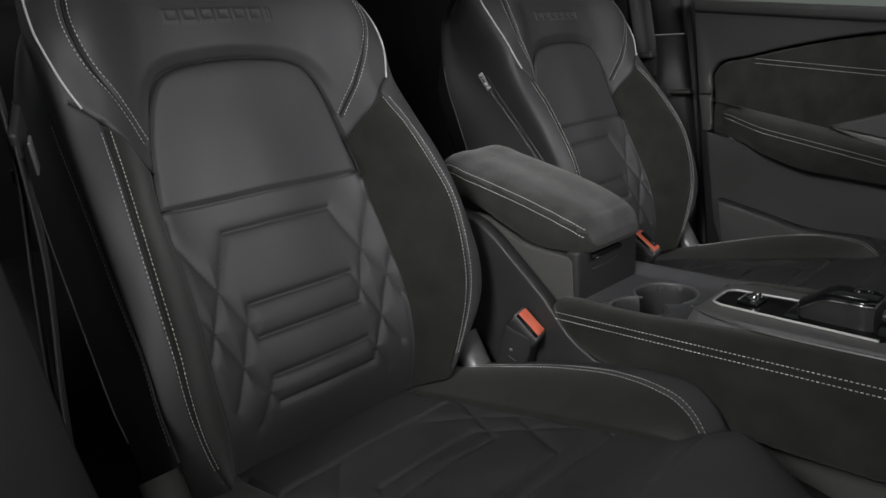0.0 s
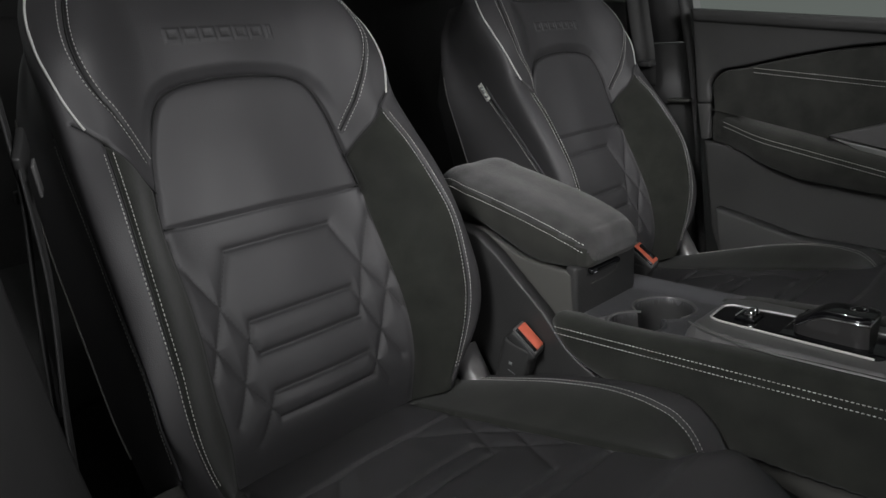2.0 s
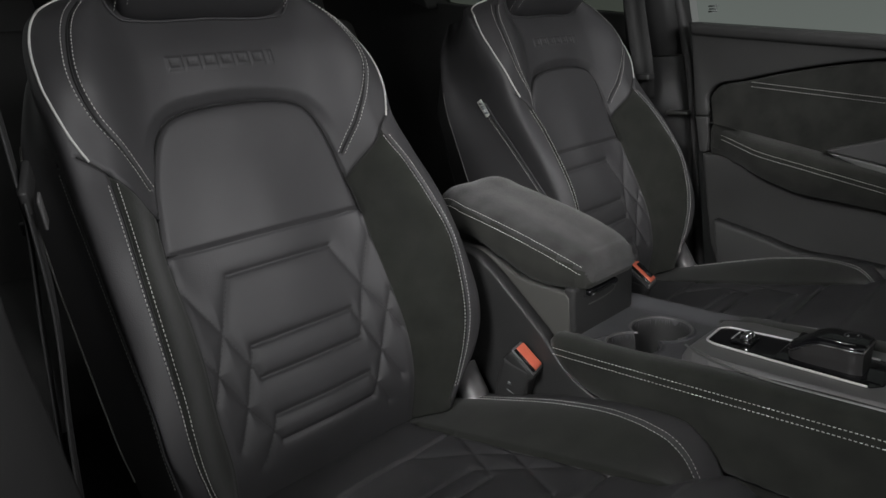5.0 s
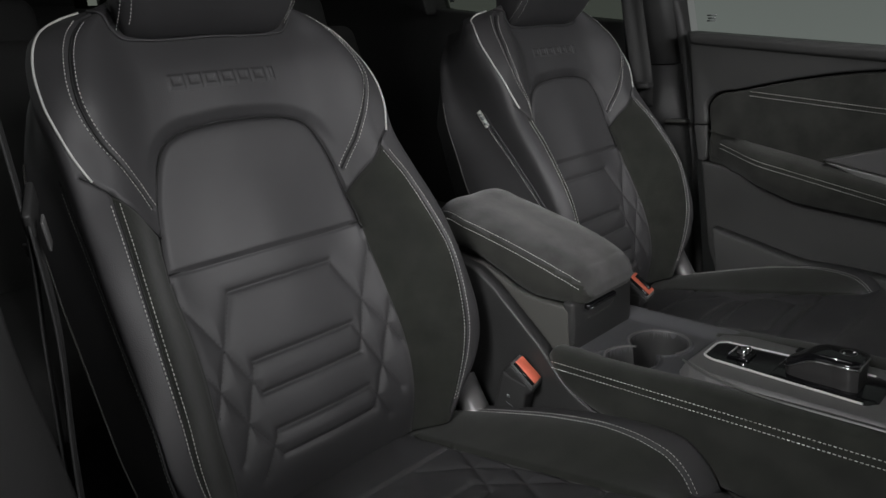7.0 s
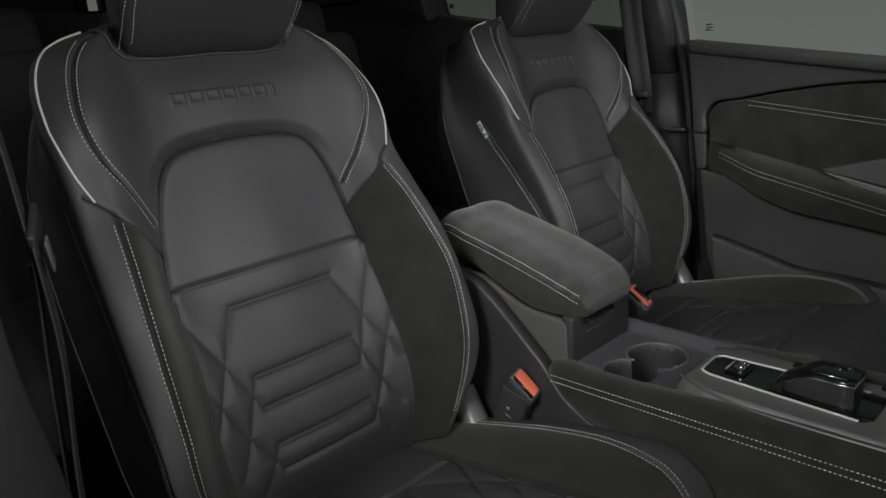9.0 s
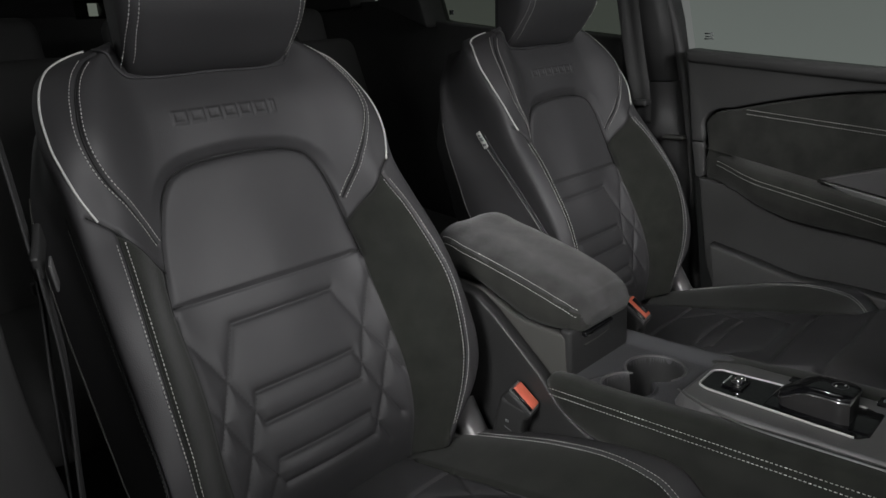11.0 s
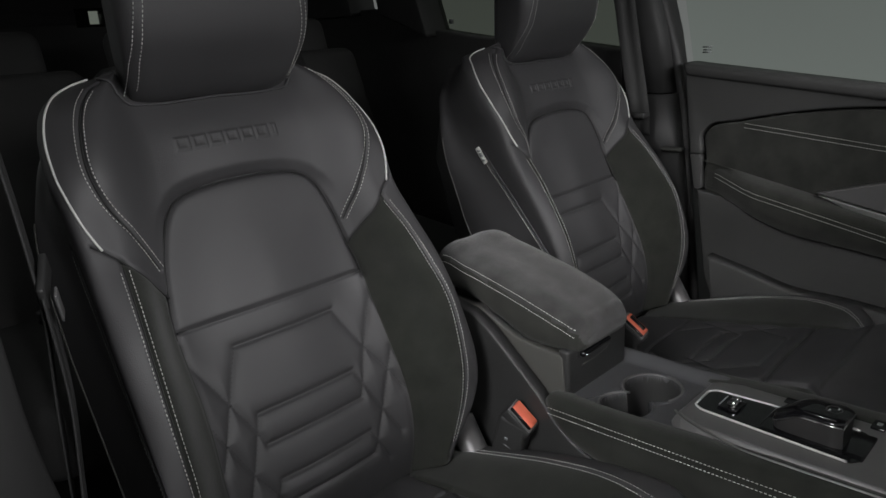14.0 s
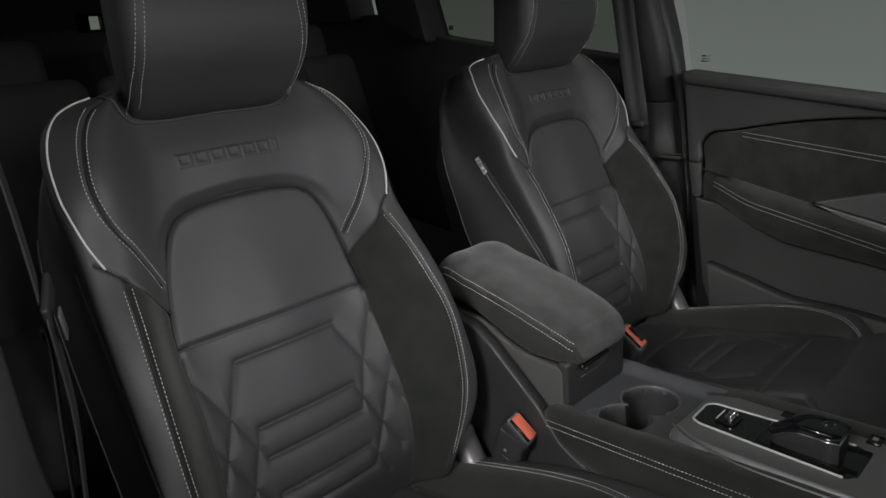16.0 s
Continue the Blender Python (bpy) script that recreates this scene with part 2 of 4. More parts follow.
def back_uh(p, s):
    """u and h of the backrest at the place p across (signed) and s up."""
    a = np.abs(p)
    kn = [(np.zeros_like(s), hermite(S1, H0, s)), (hermite(S1, U1, s), hermite(S1, H1, s)), (hermite(S2, U2, s), hermite(S2, H2, s)),
          (hermite(S3, U3, s), hermite(S3, H3, s)), (hermite(S4, U4, s), hermite(S4, H4, s)), (hermite(S4, U5, s), hermite(S4, H5, s))]
    out = []
    for c in (0, 1):
        y = np.stack([k[c] for k in kn])
        d, w = np.diff(y, axis=0) / np.diff(ARC)[:, None], np.diff(ARC)
        m = np.empty_like(y)
        m[0], m[-1] = (d[0] if c == 0 else 0 * d[0]), d[-1]
        m[1:-1] = (d[:-1] * w[1:, None] + d[1:] * w[:-1, None]) / (w[1:] + w[:-1])[:, None]
        i = np.clip(np.searchsorted(ARC, a, side="right") - 1, 0, 4)
        t = np.clip((a - ARC[i]) / w[i], 0, 1)
        j = np.arange(len(a))
        out.append(y[i, j] * (2 * t**3 - 3 * t**2 + 1) + m[i, j] * w[i] * (t**3 - 2 * t**2 + t) + y[i + 1, j] * (3 * t**2 - 2 * t**3) + m[i + 1, j] * w[i] * (t**3 - t**2))
    return np.sign(p) * out[0], out[1]


def back_xyz(u, s, h):
    return BACK_O + np.stack([u, 0 * u, 0 * u], 1) + s[:, None] * BACK_W + h[:, None] * BACK_N


def back_p(u, s):
    """The place across at which the backrest has the half width u (inside the bolster's edge)."""
    u, s = np.atleast_1d(np.asarray(u, float)), np.atleast_1d(np.asarray(s, float))
    lo, hi = np.zeros_like(u), np.full_like(u, 0.28)
    for _ in range(30):
        mid = (lo + hi) / 2
        k = back_uh(mid, s)[0] < np.abs(u)
        lo, hi = np.where(k, mid, lo), np.where(k, hi, mid)
    return np.sign(u) * (lo + hi) / 2


SH_S = [0.170, 0.179, 0.20, 0.22, 0.241, 0.262, 0.283, 0.300, 0.316, 0.328, 0.336, 0.341, 0.344, 0.345]
SH_U = [0.1405, 0.140, 0.138, 0.1345, 0.131, 0.127, 0.121, 0.115, 0.107, 0.097, 0.083, 0.065, 0.035, 0.0]
CAP_S = [0.225, 0.257, 0.275, 0.292, 0.308, 0.324, 0.34, 0.357, 0.375, 0.394, 0.416, 0.439, 0.461, 0.481, 0.488]
CAP_U = [0.118, 0.136, 0.147, 0.158, 0.167, 0.177, 0.185, 0.191, 0.194, 0.193, 0.188, 0.180, 0.168, 0.150, 0.136]
LOW_U = [0.10, 0.135, 0.146, 0.158, 0.171, 0.183, 0.194, 0.205, 0.215]
LOW_S = [0.205, 0.222, 0.234, 0.246, 0.258, 0.270, 0.282, 0.292, 0.300]


def back_line(us, ss, side=1, step=0.0015, smooth=True, lift=0.0):
    """A line drawn on the backrest through (u, s); its points and the surface normals."""
    c = dense(np.stack([us, ss], 1), step, smooth)
    p = back_p(c[:, 0], c[:, 1]) * side
    return back_at(p, c[:, 1], lift)


def back_at(p, s, lift=0.0):
    u, h = back_uh(p, s)
    a, b, c = back_xyz(u, s, h), back_xyz(*(lambda q: (q[0], s, q[1]))(back_uh(p + 0.002, s))), back_xyz(*(lambda q: (q[0], s + 0.002, q[1]))(back_uh(p, s + 0.002)))
    n = np.cross(c - a, b - a)
    n /= np.linalg.norm(n, axis=1)[:, None] + 1e-12
    n *= -1
    return a + n * lift, n


# quilt lines of the backrest's centre, in (u, s); each is mirrored
QUILT = [([(-0.077, 0.14), (0.077, 0.14)], 1), ([(0.077, 0.14), (0.106, 0.075), (0.128, 0.031), (0.141, 0.001)], 0), ([(0.141, 0.145), (0.106, 0.075), (0.085, 0.028), (0.076, 0.009)], 0),
         ([(-0.076, 0.05), (0.076, 0.05)], 1), ([(-0.076, 0.009), (0.076, 0.009)], 1), ([(0.076, 0.05), (0.085, 0.028), (0.105, -0.019), (0.126, -0.062)], 0),
         ([(0.141, 0.058), (0.128, 0.031), (0.105, -0.019), (0.082, -0.057), (0.072, -0.074)], 0), ([(-0.073, -0.04), (0.073, -0.04)], 1), ([(-0.072, -0.074), (0.072, -0.074)], 1),
         ([(0.073, -0.04), (0.082, -0.057), (0.10, -0.092)], 0)]


def split_grid(P, faces, cls, names):
    """One mesh for each class of faces of a large grid."""
    out = {}
    for k, nm in enumerate(names):
        f = faces[cls == k]
        if len(f):
            ids, inv = np.unique(f, return_inverse=True)
            out[nm] = mesh_from(nm, P[ids], inv.reshape(-1, 4))
    return out


def backrest_meshes():
    ps = np.linspace(-0.44, 0.44, 491)
    ss = np.linspace(-0.135, 0.454, 333)
    roll = 16
    p, s = np.meshgrid(ps, ss)
    p, s = p.ravel(), s.ravel()
    # the top edge stands higher at the shoulders than under the headrest
    ua = np.abs(p)
    rise = 0.043 * sstep(0.098, 0.155, ua)
    s = s + rise * sstep(0.36, 0.454, s)
    u, h = back_uh(p, s)
    base = back_xyz(u, s, h)
    grid = base.reshape(len(ss), len(ps), 3)
    n = np.cross(np.gradient(grid, axis=1), np.gradient(grid, axis=0)).reshape(-1, 3)
    n /= np.linalg.norm(n, axis=1)[:, None] + 1e-12
    off = np.zeros(len(p))
    ua = np.abs(u)
    sh = np.where((s > 0.179) & (s < 0.345), np.interp(s, SH_S, SH_U), 0.0)
    # seams as grooves
    shield = np.array([(a, b) for a, b in zip(SH_U, SH_S)])
    shield = np.vstack([shield, shield[::-1] * [-1, 1]])
    sl = dense(shield, 0.001)
    dsh = near_distance(np.stack([u, s, 0 * u], 1), np.c_[sl, 0 * sl[:, 0]])
    inside = (s > 0.179) & (ua < sh) & (np.abs(p) < 0.2)
    yoke_in = (s > 0.2) & ~inside & (np.abs(p) < 0.24)
    off += np.where(inside, 0.007 * (1 - np.exp(-np.minimum(dsh, 0.2) / 0.014)) - 0.003, 0)
    off += np.where(yoke_in, 0.008 * (sstep(0, 0.020, dsh) - 1) * sstep(0.27, 0.335, s), 0)
    off -= 0.0040 * np.exp(-(dsh / 0.0027) ** 2)

    def groove(us, ss_, depth, width, smooth=True, both=True):
        nonlocal off
        for side in ((1, -1) if both else (1,)):
            d = near_distance(base, back_line(us, ss_, side, 0.0012, smooth)[0])
            off -= depth * np.exp(-(d / width) ** 2)

    groove([-0.14, 0.14], [0.179, 0.179], 0.0035, 0.0030, False, False)
    groove(CAP_U[1:], CAP_S[1:], 0.003, 0.0026)
    groove(LOW_U[1:], LOW_S[1:], 0.003, 0.0022)
    for side in (1, -1):
        for q, a, b, dep in ((1, -0.13, 0.222, 0.0026), (2, -0.12, 0.276, 0.003), (4, -0.13, 0.312, 0.003)):
            sv = np.arange(a, b, 0.0012)
            d = near_distance(base, back_at(np.full_like(sv, ARC[q] * side), sv)[0])
            off -= dep * np.exp(-(d / (0.003 if q > 1 else 0.006)) ** 2)
    # quilted insert: pillowed fields between sewn lines
    insert = (s < 0.179) & (np.abs(p) < 0.14)
    dq, dbar = np.full(len(p), 9.0), np.full(len(p), 9.0)
    for line, bar in QUILT:
        us, sv = [a for a, b in line], [b for a, b in line]
        for side in ((1,) if bar else (1, -1)):
            d = near_distance(base, back_line(us, sv, side, 0.0012, False)[0])
            dq = np.minimum(dq, d)
            if bar:
                dbar = np.minimum(dbar, d)
    off -= np.where(insert, 0.0056 * np.exp(-dq / 0.0070) + 0.0022 * np.exp(-(dbar / 0.0026) ** 2), 0)
    # raised name blocks on the yoke
    for k in range(7):
        cx, w = -0.0655 + k * 0.0225, (0.0085 if k < 6 else 0.003)
        if k == 6:
            cx -= 0.004
        d = np.maximum(np.abs(u - cx) - w, np.abs(s - 0.3985) - 0.0068)
        ring = sstep(0.0022, 0.0006, d)
        hole = sstep(-0.0020, -0.0036, d)
        off += np.where(np.abs(p) < 0.13, 0.0016 * (ring - hole), 0)
    # soft unevenness of the padding
    off += uneven(u, s)
    P = base + n * off[:, None]
    # roll the top edge over to the back
    last = P.reshape(len(ss), len(ps), 3)[-1]
    rows = []
    for k in range(1, roll + 1):
        t = k / roll
        r = (0.016 - 0.010 * sstep(0.09, 0.14, np.abs(ps)))[:, None]
        a = min(t * 2, 1) * math.pi / 2
        room = np.clip(1 - sstep(0.20, 0.26, np.abs(ps)), 0, 1)[:, None]
        rows.append(last + (BACK_W * (r * math.sin(a)) - BACK_N * (r * (1 - math.cos(a)) + max(t - 0.5, 0) * 0.2)) * room)
    P = np.vstack([P] + rows)
    nr, nc = len(ss) + roll, len(ps)
    i, j = np.meshgrid(np.arange(nr - 1), np.arange(nc - 1), indexing="ij")
    o = (i * nc + j).ravel()
    faces = np.stack([o, o + 1, o + nc + 1, o + nc], 1)
    ext = lambda a: np.r_[a, np.tile(a.reshape(len(ss), nc)[-1], roll)]
    fu, fp, fs = ext(ua), ext(p), ext(s)
    fu, fp, fs, fin = fu[faces].mean(1), fp[faces].mean(1), fs[faces].mean(1), ext(inside.astype(float))[faces].mean(1)
    ap = np.abs(fp)
    low = np.interp(fu, LOW_U, LOW_S)
    low = np.where(ap > 0.24, np.where(ap > 0.28, np.interp(ap, [0.28, 0.33, 0.44], [0.300, 0.313, 0.325]), low), low)
    cap = np.interp(fs, CAP_S, CAP_U)
    left = fp < 0
    cls = np.full(len(faces), 10)
    cls[(ap < 0.14) & (fs <= 0.179)] = 0
    cls[fin > 0.5] = 1
    upper = (fin <= 0.5) & (fs > 0.179) & (fs > low) & ((ap >= 0.14) | (fs > 0.2))
    cls[upper & (fu <= cap) & (ap < 0.28)] = 2
    side = upper & ~((fu <= cap) & (ap < 0.28))
    cls[side & left], cls[side & ~left] = 3, 4
    rest = cls == 10
    inner, outer = rest & (ap < 0.24), rest & (ap >= 0.24) & (ap < 0.33)
    cls[inner & left], cls[inner & ~left] = 5, 6
    cls[outer & left], cls[outer & ~left] = 7, 8
    cls[(cls == 10) & left] = 9
    names = ["quilted_insert", "upper_pad", "yoke", "shoulder_panel", "shoulder_panel_b", "bolster_inner", "bolster_inner_b", "bolster_outer", "bolster_outer_b", "side_panel", "side_panel_b"]
    return split_grid(P, faces, cls, names)


# ---- seat cushion: x across, y along, height over a plane that rises to the front ----
def cushion_plane(y):
    return -0.128 - 0.18 * (y - 0.05)


CY = [-0.42, -0.36, -0.32, -0.285, -0.265, -0.25, -0.23, -0.20, -0.16, -0.07, 0.02, 0.10, 0.16]
CB_X = [0.165, 0.180, 0.192, 0.205, 0.212, 0.216, 0.219, 0.222, 0.225, 0.224, 0.220, 0.216, 0.210]
CB_H = [-0.13, -0.11, -0.09, -0.062, -0.036, -0.014, 0.004, 0.016, 0.024, 0.027, 0.020, 0.012, 0.008]
CO_X = [0.200, 0.220, 0.238, 0.250, 0.256, 0.259, 0.263, 0.266, 0.268, 0.268, 0.264, 0.255, 0.250]
CO_H = [-0.17, -0.14, -0.11, -0.060, -0.025, -0.009, 0.005, 0.012, 0.014, 0.012, 0.004, -0.004, -0.01]
CQ = [([(-0.07, -0.045), (0.07, -0.045)], 1), ([(-0.07, -0.079), (0.07, -0.079)], 1), ([(0.07, -0.045), (0.081, -0.062), (0.139, -0.165)], 0), ([(0.07, -0.079), (0.081, -0.062), (0.132, 0.03)], 0),
      ([(-0.07, -0.168), (0.07, -0.168)], 1), ([(-0.137, -0.197), (0.137, -0.197)], 1), ([(0.07, -0.168), (0.105, -0.105), (0.137, -0.05)], 0), ([(0.06, 0.04), (0.105, -0.02), (0.139, -0.09)], 0)]


def cushion_xz(p, y):
    a = np.abs(p)
    arc = np.array([0, 0.136, 0.235, 0.29, 0.36])
    hi = [0 * y, 0 * y, hermite(CY, CB_H, y), hermite(CY, CO_H, y), hermite(CY, CO_H, y) - 0.10]
    xx = [0 * y, 0.136 + 0.055 * sstep(-0.262, -0.315, y), hermite(CY, CB_X, y), hermite(CY, CO_X, y), hermite(CY, CO_X, y) - 0.008]
    drop = -0.10 * sstep(-0.27, -0.44, y) ** 1.5
    out = []
    for arr, c in ((xx, 0), (hi, 1)):
        v = np.stack(arr)
        d, w = np.diff(v, axis=0) / np.diff(arc)[:, None], np.diff(arc)
        m = np.empty_like(v)
        m[0], m[-1] = (d[0] if c == 0 else 0 * d[0]), d[-1]
        m[1:-1] = (d[:-1] * w[1:, None] + d[1:] * w[:-1, None]) / (w[1:] + w[:-1])[:, None]
        i = np.clip(np.searchsorted(arc, a, side="right") - 1, 0, 3)
        t = np.clip((a - arc[i]) / w[i], 0, 1)
        j = np.arange(len(a))
        out.append(v[i, j] * (2 * t**3 - 3 * t**2 + 1) + m[i, j] * w[i] * (t**3 - 2 * t**2 + t) + v[i + 1, j] * (3 * t**2 - 2 * t**3) + m[i + 1, j] * w[i] * (t**3 - t**2))
    return np.sign(p) * out[0], cushion_plane(y) + out[1] + drop


def cushion_at(p, y, lift=0.0):
    f = lambda a, b: (lambda q: np.stack([q[0], b, q[1]], 1))(cushion_xz(a, b))
    a, b, c = f(p, y), f(p + 0.002, y), f(p, y + 0.002)
    n = np.cross(b - a, c - a)
    n /= np.linalg.norm(n, axis=1)[:, None] + 1e-12
    return a + n * lift, n


def cushion_meshes():
    ps, ys = np.linspace(-0.36, 0.36, 361), np.linspace(-0.42, 0.165, 292)
    p, y = np.meshgrid(ps, ys)
    p, y = p.ravel(), y.ravel()
    base, n = cushion_at(p, y)
    off = np.zeros(len(p))
    a = np.abs(p)
    field = (a < 0.136) & (y > -0.29)
    off += np.where(field, 0.004 * (1 - np.exp(-(0.136 - a) / 0.012)), 0)

    def groove(line, depth, width):
        nonlocal off
        off -= depth * np.exp(-(near_distance(base, line) / width) ** 2)

    sv = np.arange(-0.42, 0.12, 0.0012)
    for side in (1, -1):
        groove(cushion_at(np.full_like(sv, 0.136 * side), sv)[0], 0.005, 0.004)
        st = sv[sv > -0.275]
        groove(cushion_at(np.full_like(st, 0.235 * side), st)[0], 0.003, 0.003)
    xs = np.arange(-0.136, 0.136, 0.0012)
    groove(cushion_at(xs, 0.05 - 0 * xs)[0], 0.005, 0.0035)
    dq, db = np.full(len(p), 9.0), np.full(len(p), 9.0)
    for line, bar in CQ:
        for side in ((1,) if bar else (1, -1)):
            c = dense(line, 0.0012)
            d = near_distance(base, cushion_at(c[:, 0] * side, c[:, 1])[0])
            dq = np.minimum(dq, d)
            db = np.minimum(db, d) if bar else db
    off -= np.where(a < 0.136, 0.0044 * np.exp(-dq / 0.0085) + 0.0026 * np.exp(-(db / 0.0032) ** 2), 0)
    off += uneven(p, y)
    P = base + n * off[:, None]
    nr, nc = len(ys), len(ps)
    i, j = np.meshgrid(np.arange(nr - 1), np.arange(nc - 1), indexing="ij")
    o = (i * nc + j).ravel()
    faces = np.stack([o, o + 1, o + nc + 1, o + nc], 1)
    fp, fy = p[faces].mean(1), y[faces].mean(1)
    cls = np.full(len(faces), 0)
    ap = np.abs(fp)
    cls[(ap < 0.136) & (fy > 0.05)] = 1
    cls[(ap >= 0.136) & (ap < 0.235) & (fp < 0)] = 2
    cls[(ap >= 0.136) & (ap < 0.235) & (fp > 0)] = 3
    cls[(ap >= 0.235) & (fp < 0)] = 4
    cls[(ap >= 0.235) & (fp > 0)] = 5
    return split_grid(P, faces, cls, ["cushion_insert", "cushion_rear_pad", "cushion_bolster", "cushion_bolster_b", "cushion_side", "cushion_side_b"])


def car_seat():
    seat = thing("car_seat", "black quilted leather and suede front car seat with light contrast stitching", "car seat", "front seats")
    for nm, me in {**backrest_meshes(), **cushion_meshes()}.items():
        mat = SUEDE if nm.startswith(("bolster_inner", "cushion_bolster")) else LEATHER_SIDE if nm.startswith(("side_panel", "cushion_side")) else LEATHER
        part(nm.removesuffix("_b"), me, mat, seat, "dark suede bolster panel" if mat is SUEDE else "")
    for side in (1, -1):
        # light piping round the shoulder
        pu, pv = [0.205, 0.211, 0.216, 0.219, 0.221, 0.222, 0.2205, 0.216, 0.209, 0.197, 0.178, 0.156, 0.140], [0.292, 0.308, 0.324, 0.34, 0.357, 0.375, 0.394, 0.42, 0.443, 0.466, 0.486, 0.496, 0.498]
        line = dense(back_line(pu, pv, side, 0.004, True, 0.0008)[0], 0.002, True)
        part("piping", tube(line, 0.0014, 8), PIPING, seat, "pale grey piping")
        # twin stitch rows of the shoulder seam
        for d in (-0.0044, 0.0044):
            c = dense(np.stack([CAP_U[1:-1], CAP_S[1:-1]], 1), 0.002, True)
            t = np.gradient(c, axis=0)
            t /= np.linalg.norm(t, axis=1)[:, None]
            c = c + np.stack([t[:, 1], -t[:, 0]], 1) * d
            pt, nn = back_at(back_p(c[:, 0], c[:, 1]) * side, c[:, 1], 0.0006)
            part("stitching", stitches(pt, nn), THREAD, seat, "light grey contrast stitching")
        # dark sewn joints between the panels
        for us, sv_, lift in ((CAP_U[1:-1], CAP_S[1:-1], -0.0022), (LOW_U[1:], LOW_S[1:], -0.0022)):
            part("seam", tube(back_line(us, sv_, side, 0.003, True, lift)[0], 0.0011, 6), DARK_THREAD, seat, "dark sewn seam")
        for q, a, b in ((2, -0.105, 0.27), (4, -0.06, 0.305)):
            sv = np.arange(a, b, 0.003)
            part("seam", tube(back_at(np.full_like(sv, ARC[q] * side), sv, -0.0022)[0], 0.0010, 6), DARK_THREAD, seat, "dark sewn seam")
        # twin stitch rows of the bolster, one row of the side
        for q, a, b, ds in ((2, -0.105, 0.27, (-0.006, 0.006)), (4, -0.06, 0.305, (0.0035,))):
            for d in ds:
                sv = np.arange(a, b, 0.003)
                pt, nn = back_at(np.full_like(sv, (ARC[q] + d) * side), sv, 0.0006)
                part("stitching", stitches(pt, nn), THREAD, seat, "light grey contrast stitching")
        sv = np.arange(-0.08, 0.308, 0.003)
        part("welt", tube(back_at(np.full_like(sv, (ARC[4] - 0.0055) * side), sv, 0.0002)[0], 0.0021, 8), LEATHER, seat, "rolled leather welt")
        for d in (-0.006, 0.006):
            sv = np.arange(-0.265, 0.10, 0.003)
            pt, nn = cushion_at(np.full_like(sv, (0.235 + d) * side), sv, 0.0006)
            part("stitching", stitches(pt, nn), THREAD, seat, "light grey contrast stitching")
    shield = np.array(list(zip(SH_U, SH_S)) + [(-a, b) for a, b in list(zip(SH_U, SH_S))[-2::-1]])
    part("seam", tube(back_line(shield[:, 0], shield[:, 1], 1, 0.003, True, -0.0052)[0], 0.0012, 6, 1.0, (0, -1, 0.1)), DARK_THREAD, seat, "dark sewn seam")
    part("seam", tube(back_line([-0.139, 0.139], [0.179, 0.179], 1, 0.003, False, -0.0030)[0], 0.0011, 6), DARK_THREAD, seat, "dark sewn seam")
    for line, bar in QUILT:
        if not bar:
            for side in (1, -1):
                pt, nn = back_line([a for a, b in line], [b for a, b in line], side, 0.002, False, -0.0028)
                part("quilt_seam", stitches(pt, nn, 0.003, 0.003, 0.0006), DARK_THREAD, seat, "dark tonal stitching")
    # rim of the notch below the headrest
    rim = [(-0.142, 0.493), (-0.131, 0.487), (-0.120, 0.468), (-0.110, 0.457), (-0.09, 0.4545), (0.0, 0.4545), (0.09, 0.4545), (0.110, 0.457), (0.120, 0.468), (0.131, 0.487), (0.142, 0.493)]
    c = dense(rim, 0.003, True)
    pt = back_at(back_p(c[:, 0], np.minimum(c[:, 1], 0.488)), c[:, 1], 0.0015)[0]
    part("collar_rim", tube(pt, 0.0018, 8), LEATHER, seat)
    # headrest
    hs = [0.456, 0.460, 0.468, 0.480, 0.500, 0.525, 0.560, 0.600, 0.640, 0.670, 0.688, 0.692]
    hf = [0.000, 0.018, 0.036, 0.054, 0.080, 0.098, 0.112, 0.124, 0.128, 0.120, 0.100, 0.085]
    hb = [-0.045, -0.055, -0.055, -0.050, -0.040, -0.028, -0.012, 0.004, 0.014, 0.026, 0.040, 0.050]
    hwid = [0.090, 0.104, 0.113, 0.119, 0.125, 0.129, 0.131, 0.131, 0.128, 0.120, 0.104, 0.085]
    rings = []
    for s in np.linspace(hs[0], hs[-1], 70):
        f, bk, hw = (float(hermite(hs, q, s)) for q in (hf, hb, hwid))
        ring = np.array(rounded(hw, (f - bk) / 2, 0.030, 8))
        back = np.clip(0.5 - ring[:, 1] / (f - bk), 0, 1)
        rings.append(back_xyz(ring[:, 0] * (1 - 0.22 * back**1.5), np.full(len(ring), s), ring[:, 1] + (f + bk) / 2))
    head = part("headrest", loft(rings), LEATHER, seat)
    for side in (1, -1):
        for d in (0.0, 0.0095):
            sv = np.linspace(0.466, 0.66, 60)
            dd = np.interp(sv, [0.466, 0.488, 0.52, 0.563, 0.6, 0.66], [0.105, 0.108, 0.106, 0.100, 0.098, 0.090]) + d
            over = np.clip(dd - (hermite(hs, hwid, sv) - 0.030), 0, 0.0299)
            hh = hermite(hs, hf, sv) - 0.030 + np.sqrt(0.030**2 - over**2)
            pt = back_xyz(dd * side, sv, hh + 0.0005)
            part("stitching", stitches(pt, BACK_N), THREAD, head, "light grey contrast stitching")
        post = back_xyz(np.array([0.06, 0.06]) * side, np.array([0.40, 0.47]), np.array([-0.05, -0.05]))
        part("headrest_post", tube(post, 0.006, 12), CHROME, seat)
    # rear shell and base
    shell = []
